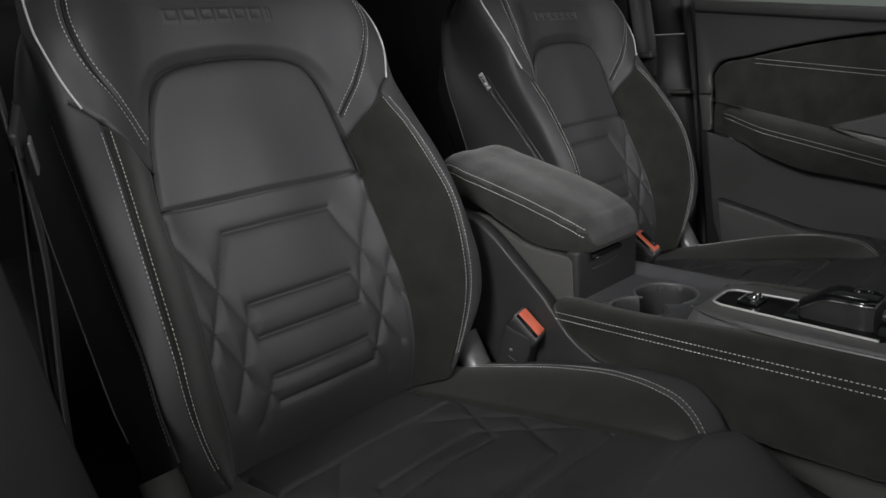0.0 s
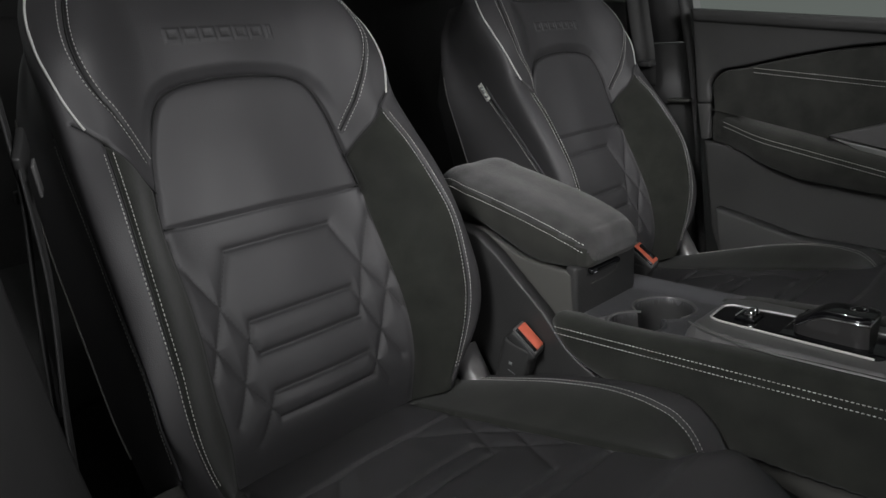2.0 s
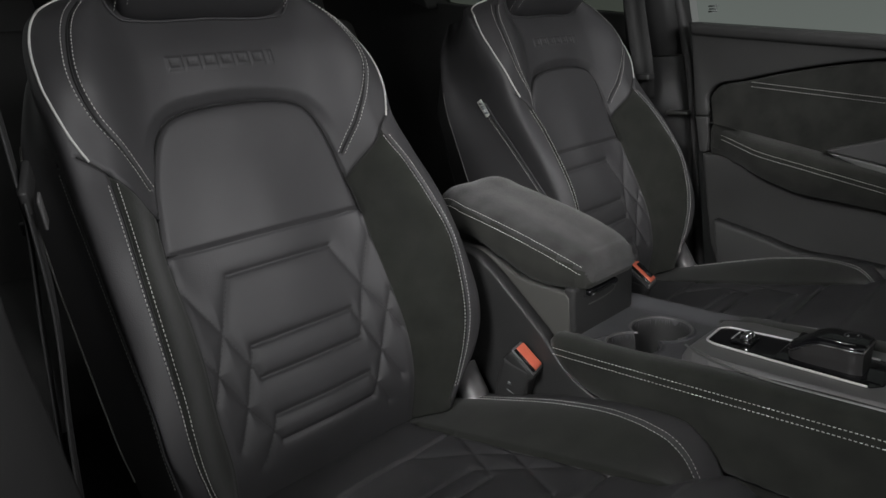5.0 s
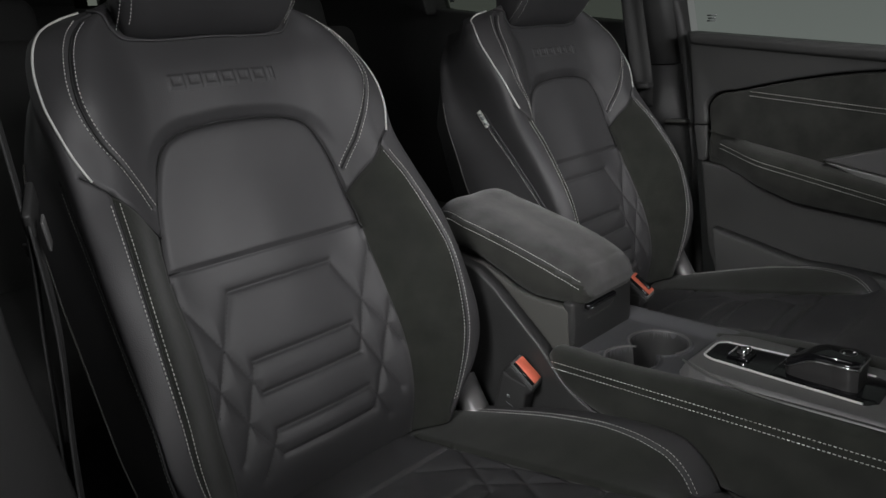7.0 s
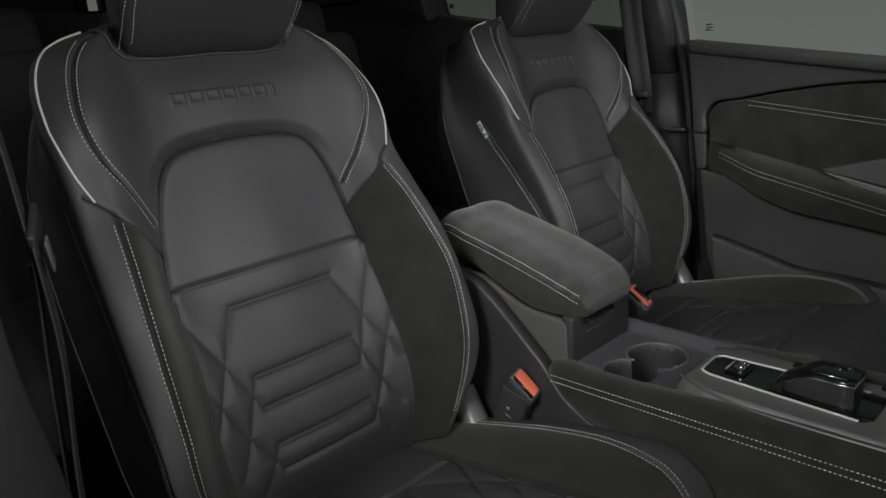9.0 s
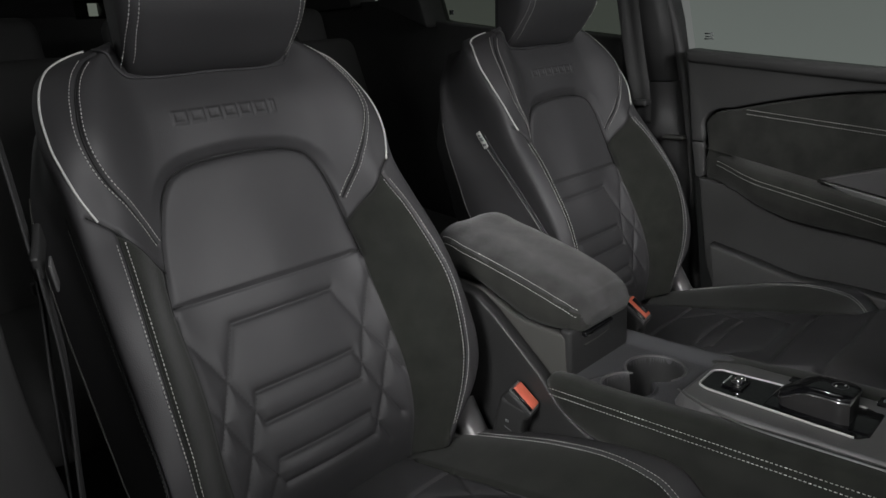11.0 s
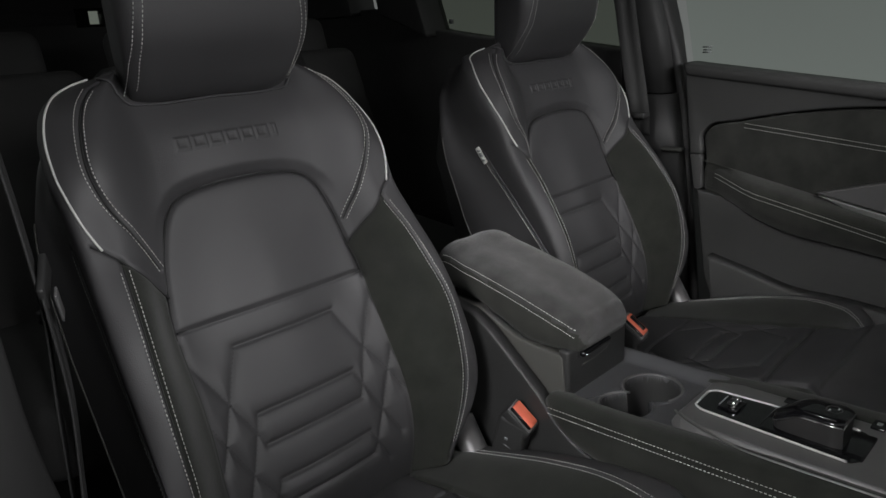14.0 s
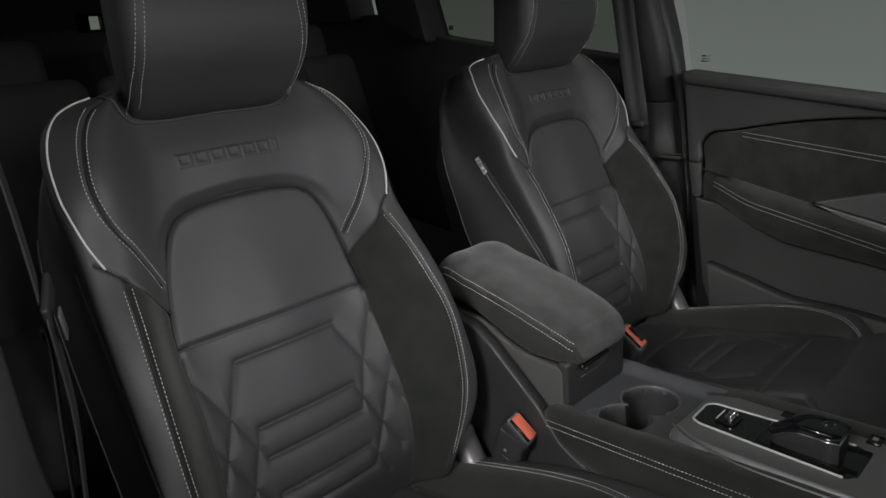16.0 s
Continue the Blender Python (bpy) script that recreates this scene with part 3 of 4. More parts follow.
    for s, hw, f, bk in ((-0.15, 0.195, -0.06, -0.17), (0.0, 0.208, -0.08, -0.19), (0.2, 0.206, -0.09, -0.195), (0.33, 0.196, -0.09, -0.195), (0.42, 0.165, -0.08, -0.17), (0.455, 0.13, -0.07, -0.14)):
        ring = np.array(rounded(hw, (f - bk) / 2, 0.018, 6))
        shell.append(back_xyz(ring[:, 0], np.full(len(ring), s), ring[:, 1] + (f + bk) / 2))
    part("rear_shell", loft(shell), BLACK_TRIM, seat)
    for side in (1, -1):
        sv = np.linspace(-0.06, 0.36, 40)
        part("rear_piping", tube(back_xyz((hermite(S4, U5, sv) + 0.0008) * side, sv, hermite(S4, H5, sv) + 0.002), 0.0013, 6), BIN, seat, "grey piping")
    part("seat_base", box((0.44, 0.42, 0.14), (0, -0.10, -0.29), 0.02), DARK_PLASTIC, seat)
    for side in (1, -1):
        # the right-hand cover gets the lighter satin colour so that it looks lit
        part("recliner_cover", tube([(0.232 * side, 0.118, -0.085), (0.232 * side, 0.085, -0.14), (0.232 * side, 0.03, -0.18)], 0.022, 12, 1.0, (1, 0, 0)), SATIN if side > 0 else PLASTIC, seat, "moulded hinge cover")
        part("seat_rail", box((0.04, 0.5, 0.03), (0.18 * side, -0.08, -0.37), 0.004), DARK_PLASTIC, seat)
    return seat


near_seat = car_seat()
far_seat = copy_thing(near_seat, pose(0.7810, 0.0547, -0.0126, 0, 0, 1.2))
# the far seat is slid a little further forward under its backrest
for ob in far_seat.children:
    if ob.name.startswith(("cushion", "stitching", "seat_base", "seat_rail")) and max(c[2] for c in ob.bound_box) < 0.0:
        ob.location.y -= 0.035

# tag sewn into the far seat's side seam
tag_line = back_at(np.full(5, -0.332), np.linspace(0.283, 0.317, 5), 0.002)[0]
tag = part("seat_tag", tube(tag_line, 0.0055, 6, 0.25, (1, 0.3, 0)), TAG, far_seat, "small pale woven tag")
for k in (0.2, 0.5, 0.62, 0.8):
    c = tag_line[0] * (1 - k) + tag_line[-1] * k
    part("print_bar", box((0.002, 0.006, 0.0035), tuple(c + np.array([-0.0015, -0.001, 0])), 0), GREY_INK, tag)


def prism(points, x0, x1, bevel=0.006, smooth=True, step=0.012, segments=3):
    """A plate with an outline in (y, z) between two x; the edges at x0 are rounded."""
    c = dense(list(points) + [points[0]], step, False)[:-1] if smooth else np.asarray(points, float)
    bm = bmesh.new()
    a = [bm.verts.new((x0, y, z)) for y, z in c]
    b = [bm.verts.new((x1, y, z)) for y, z in c]
    fa = bm.faces.new(a)
    bm.faces.new(b[::-1])
    n = len(c)
    for i in range(n):
        bm.faces.new((a[i], b[i], b[(i + 1) % n], a[(i + 1) % n]))
    bmesh.ops.recalc_face_normals(bm, faces=bm.faces)
    if bevel:
        bmesh.ops.bevel(bm, geom=list(fa.edges), offset=bevel, segments=segments, profile=0.5, affect="EDGES", clamp_overlap=True)
    return bm


def curve2(points, step=0.01):
    return [tuple(q) for q in dense(points, step, True)]


def field(xs, ys, f):
    """A surface over a plan grid with the height f(x, y)."""
    x, y = np.meshgrid(xs, ys)
    z = f(x.ravel(), y.ravel())
    nc = len(xs)
    i, j = np.meshgrid(np.arange(len(ys) - 1), np.arange(nc - 1), indexing="ij")
    o = (i * nc + j).ravel()
    return mesh_from("field", np.stack([x.ravel(), y.ravel(), z], 1), np.stack([o, o + 1, o + nc + 1, o + nc], 1))


# ---- centre console ----
console = thing("centre_console", "dark plastic and suede centre console between the front seats", "console")
MID = 0.37
PAD_Y = [-0.014, -0.022, -0.04, -0.08, -0.128, -0.23, -0.33, -0.42, -0.56, -0.75]
PAD_T = [-0.023, -0.012, -0.009, -0.010, -0.009, -0.002, 0.004, 0.006, 0.008, 0.010]
PAD_B = [-0.030, -0.036, -0.052, -0.074, -0.086, -0.112, -0.136, -0.155, -0.19, -0.24]


def side_pad(side):
    rows = []
    for y in np.linspace(PAD_Y[0], PAD_Y[-1], 90):
        zt, zb = hermite(PAD_Y[::-1], PAD_T[::-1], y), hermite(PAD_Y[::-1], PAD_B[::-1], y)
        d = MID - 0.262
        k = 0.55 + 0.45 * float(sstep(-0.012, -0.05, y))
        prof = [(d - 0.040, zt - 0.012), (d - 0.034, zt - 0.003), (d - 0.024, zt), (d - 0.012, zt - 0.0005), (d - 0.004, zt - 0.005), (d, zt - 0.013), (d + 0.0015, zt * 0.5 + zb * 0.5 - 0.002), (d + 0.001, zb + 0.008), (d - 0.003, zb + 0.001), (d - 0.012, zb), (d - 0.03, zb)]
        q = np.array(prof)
        q[:, 0] = (q[:, 0] - (d - 0.02)) * k + (d - 0.02)
        q = dense(q, 0.004, True)[:40]
        t = np.linspace(0, 1, 40)
        q = np.stack([np.interp(t, np.linspace(0, 1, len(q)), q[:, c]) for c in (0, 1)], 1)
        rows.append([(MID + side * a, y, b) for a, b in q])
    pad = part("side_pad", loft(rows, True, True), SUEDE, console, "dark suede side pad with twin light stitching")
    for dz in (0.0, 0.0090):
        ys = np.linspace(-0.03, -0.74, 120)
        zt = np.interp(ys, [-0.74, -0.412, -0.028], [-0.004, -0.0135, -0.0235]) - dz
        pts = np.stack([np.full_like(ys, MID + side * (MID - 0.262 + 0.0040)), ys, zt], 1)
        part("stitching", stitches(pts, (side, 0, 0.2)), THREAD, pad, "light grey contrast stitching")


side_pad(-1), side_pad(1)
LOWER = [(0.32, 0.10), (0.19, 0.095), (0.112, 0.082), (0.078, 0.060), (0.050, 0.036), (0.022, 0.012), (-0.008, -0.014), (-0.036, -0.047), (-0.058, -0.066), (-0.092, -0.083), (-0.165, -0.105), (-0.30, -0.15), (-0.74, -0.26), (-0.74, -0.40), (0.32, -0.40)]
for side in (-1, 1):
    x = MID + side * 0.104
    part("lower_panel", prism(LOWER, x, x - side * 0.02, 0.004), DARK_PLASTIC, console)
    # bin sides have light from the left put into their paler colour
    upper = [(0.30, 0.088), (0.12, 0.083), (0.05, 0.052), (0.01, 0.046), (-0.036, 0.045), (-0.038, 0.0), (-0.040, -0.02), (-0.12, -0.06), (-0.5, -0.12), (-0.5, -0.3), (0.3, -0.3)]
    x = MID + side * 0.080
    part("bin_side", prism(upper, x, x - side * 0.02, 0.003), BIN, console, "olive grey moulded side of the storage bin, lightened as if lit")
part("bin_front", box((0.152, 0.02, 0.09), (MID - 0.003, -0.035, 0.008), 0.006, 4), DARK_PLASTIC, console, "black front of the storage bin")
scoop = dense([(0.391, 0.054), (0.393, 0.034), (0.389, 0.026), (0.372, 0.0225), (0.324, 0.021)], 0.002, True)
part("scoop_edge", tube(np.c_[scoop[:, 0], np.full(len(scoop), -0.0452), scoop[:, 1]], 0.0012, 8), PLASTIC, console, "moulded edge of the latch scoop")
part("core", box((0.14, 0.78, 0.28), (MID, -0.36, -0.24), 0.01), DARK_PLASTIC, console)

CUPS = ((0.384, -0.124, 0.0405), (0.318, -0.119, 0.035))


def tray(x, y):
    d = np.minimum.reduce([np.hypot(x - a, y - b) - r for a, b, r in CUPS])
    link = np.maximum(np.abs(y + 0.126) - 0.012, np.abs(x - 0.355) - 0.02)
    d = np.minimum(d, link)
    z = -0.0165 - 0.075 * sstep(0.0, -0.0035, d) + 0.0022 * np.exp(-((d - 0.0025) / 0.002) ** 2)
    seam = np.abs((x - 0.33) * 0.45 + (y + 0.080))
    z -= 0.0012 * np.exp(-(seam / 0.0012) ** 2) * (d > 0.004) * (x < 0.40)
    return z + 0.014 * sstep(0.432, 0.455, x) * sstep(-0.235, -0.20, y)


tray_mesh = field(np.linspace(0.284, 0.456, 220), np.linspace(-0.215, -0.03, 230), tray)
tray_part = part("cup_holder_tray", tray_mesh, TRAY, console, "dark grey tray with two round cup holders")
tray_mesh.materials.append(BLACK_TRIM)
# faces down inside the wells take the darker second material
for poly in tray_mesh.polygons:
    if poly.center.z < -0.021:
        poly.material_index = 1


def ring_points(cx, cy, r, z, n=48, a0=0, a1=360):
    return [(cx + r * math.cos(radians(a)), cy + r * math.sin(radians(a)), z) for a in np.linspace(a0, a1, n)]


for a, c, rad, a0, a1 in ((0.384, -0.124, 0.0415, -120, 150), (0.318, -0.119, 0.036, 20, 215)):
    part("cup_rim", tube(ring_points(a, c, rad, -0.0146, 60, a0, a1), 0.0017, 8), SATIN, console, "satin rim of the cup holder")


def plateau(x, y):
    half = np.interp(-y, [0.183, 0.19, 0.205, 0.23, 0.30, 0.42, 0.75], [0.045, 0.058, 0.070, 0.080, 0.081, 0.079, 0.085])
    e = half - np.abs(x - MID)
    e = np.minimum(e, -y - 0.183)
    return -0.022 + 0.025 * sstep(-0.004, 0.016, e) + 0.0


part("selector_surround", field(np.linspace(0.275, 0.465, 160), np.linspace(-0.75, -0.178, 300), plateau), SATIN, console, "dark satin metallic surround of the gear selector")
edge = [(0.318, -0.192, 0.0035), (0.308, -0.204, 0.0045), (0.298, -0.222, 0.0055), (0.286, -0.255, 0.0070), (0.278, -0.290, 0.0078), (0.276, -0.355, 0.0085), (0.277, -0.40, 0.0090), (0.278, -0.55, 0.0105)]
part("edge_strip", tube(dense(edge, 0.004, True), 0.0016, 8, 0.6), HANDLE_METAL, console, "thin satin metal edge strip")
loop = [(0.345, -0.406), (0.331, -0.396), (0.335, -0.30), (0.339, -0.218), (0.346, -0.206), (0.390, -0.204), (0.399, -0.212), (0.404, -0.28), (0.408, -0.39), (0.398, -0.406), (0.345, -0.406)]
lp = dense(loop, 0.002)
pad_loop = np.vstack([lp[-8:-1], lp, lp[1:8]])
lp = np.stack([np.convolve(pad_loop[:, k], np.ones(5) / 5, "same")[7:-7] for k in (0, 1)], 1)
bright = lp[10:-38]
part("trim_ring", tube(np.c_[bright, np.full(len(bright), 0.0045)], 0.0015, 8), BRIGHT_TRIM, console, "bright satin trim ring")
bm = bmesh.new()
bm.faces.new([bm.verts.new((x, y, 0.0042)) for x, y in lp[:-1]])
bmesh.ops.recalc_face_normals(bm, faces=bm.faces)
r = bmesh.ops.extrude_face_region(bm, geom=bm.faces[:])
bmesh.ops.translate(bm, vec=(0, 0, -0.004), verts=[v for v in r["geom"] if isinstance(v, bmesh.types.BMVert)])
part("gloss_panel", bm, GLOSS, console, "gloss black panel", 30)
part("selector_recess", box((0.064, 0.118, 0.006), (0.373, -0.347, 0.0022), 0.003), GLOSS, console)
part("toggle_base", box((0.030, 0.026, 0.004), (0.371, -0.244, 0.0055), 0.0015), GLOSS, console)
for k in (-1, 1):
    part("toggle", box((0.0092, 0.012, 0.010), (0.371 + 0.0055 * k, -0.247, 0.0105), 0.0032, 4, (-18, 0, 0)), CHROME, console, "small chrome toggle")
part("toggle_mark", box((0.026, 0.0012, 0.001), (0.373, -0.232, 0.0078), 0.0003), TAG, console)
park = part("park_button", box((0.022, 0.016, 0.004), (0.431, -0.400, 0.006), 0.0015), GLOSS, console, "square gloss button")
part("mark", box((0.007, 0.006, 0.0008), (0.431, -0.400, 0.0082), 0.0003), GREY_INK, park)
part("mark_button", box((0.014, 0.016, 0.002), (0.428, -0.299, 0.005), 0.0006), GLOSS, console)

# ---- gear selector ----
LOWER_GLOSS = material("selector_body", (0.035, 0.034, 0.034), 0.36, mottle=0.05)
selector = thing("gear_selector", "stubby gloss black gear selector with a chrome waistline", "gear selector", "", (0.367, -0.342, 0.004))
LEV_Y = [0.0405, 0.037, 0.028, 0.016, 0.006, -0.010, -0.034, -0.040]
LEV_W = [0.011, 0.017, 0.0215, 0.0235, 0.0240, 0.0240, 0.0235, 0.0205]
LEV_Z = [0.0110, 0.0125, 0.0185, 0.0265, 0.0300, 0.0310, 0.0310, 0.0300]


def lever(y, low):
    """A ring of the selector's lower body, or of the shell that caps it, at one place along it."""
    w, z = (float(hermite(LEV_Y[::-1], q[::-1], y)) for q in (LEV_W, LEV_Z))
    if low:
        q = [(-w * 0.72, 0.0), (-w * 0.86, z * 0.45), (-w * 0.97, z), (w * 0.97, z), (w * 0.86, z * 0.45), (w * 0.72, 0.0)]
    else:
        q = [(-w, z + 0.0004), (-w, z + 0.0022), (-w * 0.92, z + 0.0052), (-w * 0.55, z + 0.0068), (w * 0.55, z + 0.0068), (w * 0.92, z + 0.0052), (w, z + 0.0022), (w, z + 0.0004)]
    return [(x, y, h) for x, h in q]


lever_ys = np.linspace(0.0405, -0.040, 30)
part("lever_body", loft([lever(y, True) for y in lever_ys]), LOWER_GLOSS, selector, "dark satin lower body").data.set_sharp_from_angle(angle=radians(40))
cap = part("lever_cap", loft([lever(y, False) for y in lever_ys]), GLOSS, selector, "gloss black upper shell")
cap.data.set_sharp_from_angle(angle=radians(50))
side_line = np.array([(hermite(LEV_Y[::-1], LEV_W[::-1], y), y, hermite(LEV_Y[::-1], LEV_Z[::-1], y)) for y in lever_ys])
waist = np.vstack([side_line[::-1] * [-1, 1, 1], side_line])
part("waist_strip", tube(dense(waist, 0.0015), 0.0012, 8), CHROME, selector, "thin chrome strip")
front = [(-0.0205, -0.0402, 0.030), (0.0205, -0.0402, 0.030)]
part("waist_strip", tube(front, 0.0012, 8), SATIN, selector, "thin satin strip")
# thin tube laid on as the highlight along the cap's edge
part("cap_highlight", tube([(-0.0208, y, 0.0368 + 0.001) for y in (0.004, -0.012, -0.032)], 0.0006, 6), CHROME, cap, "fine chrome line in place of a reflection on the cap's edge")
switch = part("park_switch", tube(ring_points(0.004, -0.022, 0.0085, 0.0378, 32), 0.0009, 6), DARK_PLASTIC, cap, "round thumb switch")
for a, b in ((0.008, -0.026), (0.001, -0.018)):
    part("mark", box((0.004, 0.0018, 0.0006), (a, b, 0.0381), 0.0002), TAG, switch)

# ---- armrest ----
armrest = thing("armrest", "grey suede padded armrest with twin stitching on the console", "armrest", "", (0.366, 0.07, 0.05))
AY = [0.225, 0.215, 0.20, 0.15, 0.09, 0.03, -0.015, -0.042, -0.055, -0.061]
AT = [0.132, 0.153, 0.161, 0.153, 0.139, 0.123, 0.108, 0.096, 0.086, 0.071]
AB = [0.110, 0.100, 0.098, 0.096, 0.072, 0.049, 0.0465, 0.0475, 0.051, 0.060]
rows = []
for y in np.r_[np.linspace(0.225, 0.19, 12), np.linspace(0.18, -0.034, 40), np.linspace(-0.037, -0.061, 20)]:
    zt, zb = hermite(AY[::-1], AT[::-1], y), hermite(AY[::-1], AB[::-1], y)
    hw = float(np.interp(y, [-0.064, -0.059, -0.052, -0.040, -0.015, 0.02, 0.19, 0.215, 0.225], [0.044, 0.054, 0.062, 0.068, 0.072, 0.074, 0.074, 0.069, 0.058]))
    k = min(1.0, float(zt - zb) / 0.045)
    q = [(-hw + 0.012, zb), (-hw + 0.004, zb + 0.003 * k), (-hw, zb + 0.012 * k), (-hw - 0.001, (zb + zt) / 2), (-hw + 0.0015, zt - 0.016 * k), (-hw + 0.008, zt - 0.006 * k), (-hw * 0.75, zt - 0.001 * k), (0, zt + 0.002 * k)]
    q += [(-a, b) for a, b in q[-2::-1]]
    q = np.array(q)
    t = np.r_[0, np.cumsum(np.linalg.norm(np.diff(q, axis=0), axis=1))]
    tt = np.linspace(0, t[-1], 48)
    rows.append([(a, y - 0.07, b - 0.05) for a, b in zip(hermite(t, q[:, 0], tt), hermite(t, q[:, 1], tt))])
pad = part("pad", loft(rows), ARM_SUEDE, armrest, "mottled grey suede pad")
# faces below the top edge carry shade in their colour, same suede
pad.data.materials.append(PAD_SIDE_SHADED)
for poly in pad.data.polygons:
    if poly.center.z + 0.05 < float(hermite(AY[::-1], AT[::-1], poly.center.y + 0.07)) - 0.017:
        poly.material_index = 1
for side in (-1, 1):
    for dx, dz in ((-0.0010, -0.0230), (0.0022, -0.0130)):
        ys = np.linspace(0.20, -0.049, 60)
        hw = np.interp(ys, [-0.064, -0.059, -0.052, -0.040, -0.015, 0.02, 0.19, 0.215, 0.225], [0.044, 0.054, 0.062, 0.068, 0.072, 0.074, 0.074, 0.069, 0.058])
        pts = np.stack([side * (hw - dx - 0.0005), ys - 0.07, hermite(AY[::-1], AT[::-1], ys) + dz - 0.05 + 0.0012], 1)
        part("stitching", stitches(pts, (side * 0.7, 0, 0.7)), THREAD, pad, "light grey contrast stitching")
part("latch_housing", box((0.086, 0.020, 0.018), (-0.012, -0.106, -0.008), 0.004), DARK_PLASTIC, armrest)
part("latch", box((0.072, 0.020, 0.009), (-0.014, -0.114, -0.007), 0.0035, 4, (16, 0, 0)), GLOSS, armrest, "gloss black release latch")
# small bright tube added as the glint on the latch
part("latch_highlight", tube([(-0.047, -0.1240, -0.0100), (-0.034, -0.1245, -0.0102)], 0.0009, 6), CHROME, armrest, "short chrome sliver in place of a highlight on the latch")


# ---- belt buckles ----
def buckle(at, turn, open_slot=False):
    b = thing("belt_buckle", "black seat belt buckle with an orange release button beside the seat", "belt buckle", "belt buckles")
    part("body", box((0.030, 0.048, 0.090), (0, 0.010, -0.052), 0.008, 4, (10, 0, 0)), BLACK_TRIM, b, "", 40)
    part("collar", box((0.028, 0.050, 0.020), (0, -0.002, -0.012), 0.005, 3, (38, 0, 0)), BLACK_TRIM, b)
    part("bezel", box((0.0245, 0.046, 0.004), (0, -0.007, -0.0025), 0.0015, 3, (38, 0, 0)), SATIN, b)
    part("release_button", box((0.0190, 0.040, 0.006), (0.0018, -0.0085, -0.0005), 0.002, 3, (38, 0, 0)), ORANGE, b, "orange release button")
    part("slot", box((0.004, 0.040, 0.004), (-0.0095, -0.0085, 0.0), 0.001, 2, (38, 0, 0)), GLOSS, b)
    if open_slot:
        part("tongue_slot", box((0.0075, 0.030, 0.003), (0.0035, -0.0105, 0.0030), 0.001, 2, (38, 0, 0)), GLOSS, b, "black slot for the tongue")
    part("mark", box((0.0006, 0.012, 0.0012), (-0.0152, 0.010, -0.058), 0, 1, (20, 0, 0)), GREY_INK, b)
    part("mark", box((0.0006, 0.005, 0.005), (-0.0152, 0.012, -0.044), 0), GREY_INK, b)
    part("stalk", box((0.014, 0.034, 0.20), (0, 0, -0.17), 0.004), DARK_PLASTIC, b)
    b.matrix_world = pose(*at, *turn)
    return b


buckle((0.247, 0.012, -0.043), (8, -8, 8))
buckle((0.507, -0.016, 0.014), (2, -8, 4), True)

# ---- near belt ----
belt = thing("seat_belt", "black seat belt hanging by the outer side of the seat", "seat belt", "seat belts")


def strap(points, width, across, thick=0.0014):
    c = dense(points, 0.01, True)
    a = np.asarray(across, float) / np.linalg.norm(across)
    t = np.gradient(c, axis=0)
    n = np.cross(t, a)
    n /= np.linalg.norm(n, axis=1)[:, None]
    rows = []
    for p, q in zip(c, n):
        prof = [(-1, 0.4), (-0.96, 1), (-0.3, 1), (-0.27, 0.6), (0.27, 0.6), (0.3, 1), (0.96, 1), (1, 0.4), (1, -0.4), (0.96, -1), (-0.96, -1), (-1, -0.4)]
        rows.append([p + a * (u * width / 2) + q * (v * thick) for u, v in prof])
    return loft(rows)


part("webbing", strap([(-0.295, 0.30, 0.85), (-0.285, 0.245, 0.52), (-0.275, 0.222, 0.33), (-0.272, 0.222, 0.25), (-0.278, 0.232, 0.12), (-0.285, 0.24, -0.05), (-0.29, 0.25, -0.36)], 0.047, (0.32, 0.95, 0)), WEBBING, belt)
part("webbing", strap([(-0.272, 0.205, 0.262), (-0.268, 0.21, 0.15), (-0.28, 0.21, 0.0), (-0.295, 0.20, -0.33)], 0.047, (0.35, 0.9, 0)), WEBBING, belt)
tongue = part("tongue", box((0.008, 0.060, 0.028), (-0.268, 0.212, 0.272), 0.003, 3, (25, 0, -25)), DARK_PLASTIC, belt, "black plastic tongue")
part("metal_tip", box((0.003, 0.016, 0.036), (-0.264, 0.192, 0.250), 0.001, 2, (25, 0, -25)), SATIN, tongue, "steel tongue plate")
part("button_stop", box((0.010, 0.014, 0.014), (-0.272, 0.232, 0.228), 0.003), DARK_PLASTIC, belt)

# ---- near pillar trim ----
rows = []
for z, xi, yf in ((0.85, -0.400, 0.05), (0.5, -0.376, 0.04), (0.34, -0.357, 0.02), (0.20, -0.3525, 0.0), (0.14, -0.344, 0.0), (0.05, -0.333, 0.0), (-0.02, -0.321, 0.0), (-0.12, -0.305, 0.0), (-0.40, -0.29, 0.0)):
    rows.append([(xi, yf + 0.006, z), (xi - 0.003, yf, z), (xi - 0.02, yf - 0.006, z), (xi - 0.10, yf - 0.006, z), (xi - 0.10, yf + 0.32, z), (xi - 0.03, yf + 0.32, z), (xi - 0.02, yf + 0.05, z)])
rows = np.array(rows)
fine = np.stack([np.stack([hermite(rows[::-1, j, 2], rows[::-1, j, k], np.linspace(-0.40, 0.85, 60)) for k in range(3)], 1) for j in range(rows.shape[1])], 1)
pillar_near = tagged(part("pillar_trim", loft(fine), PILLAR_TRIM), "dark grey moulded door pillar trim beside the seat", "pillar trim")

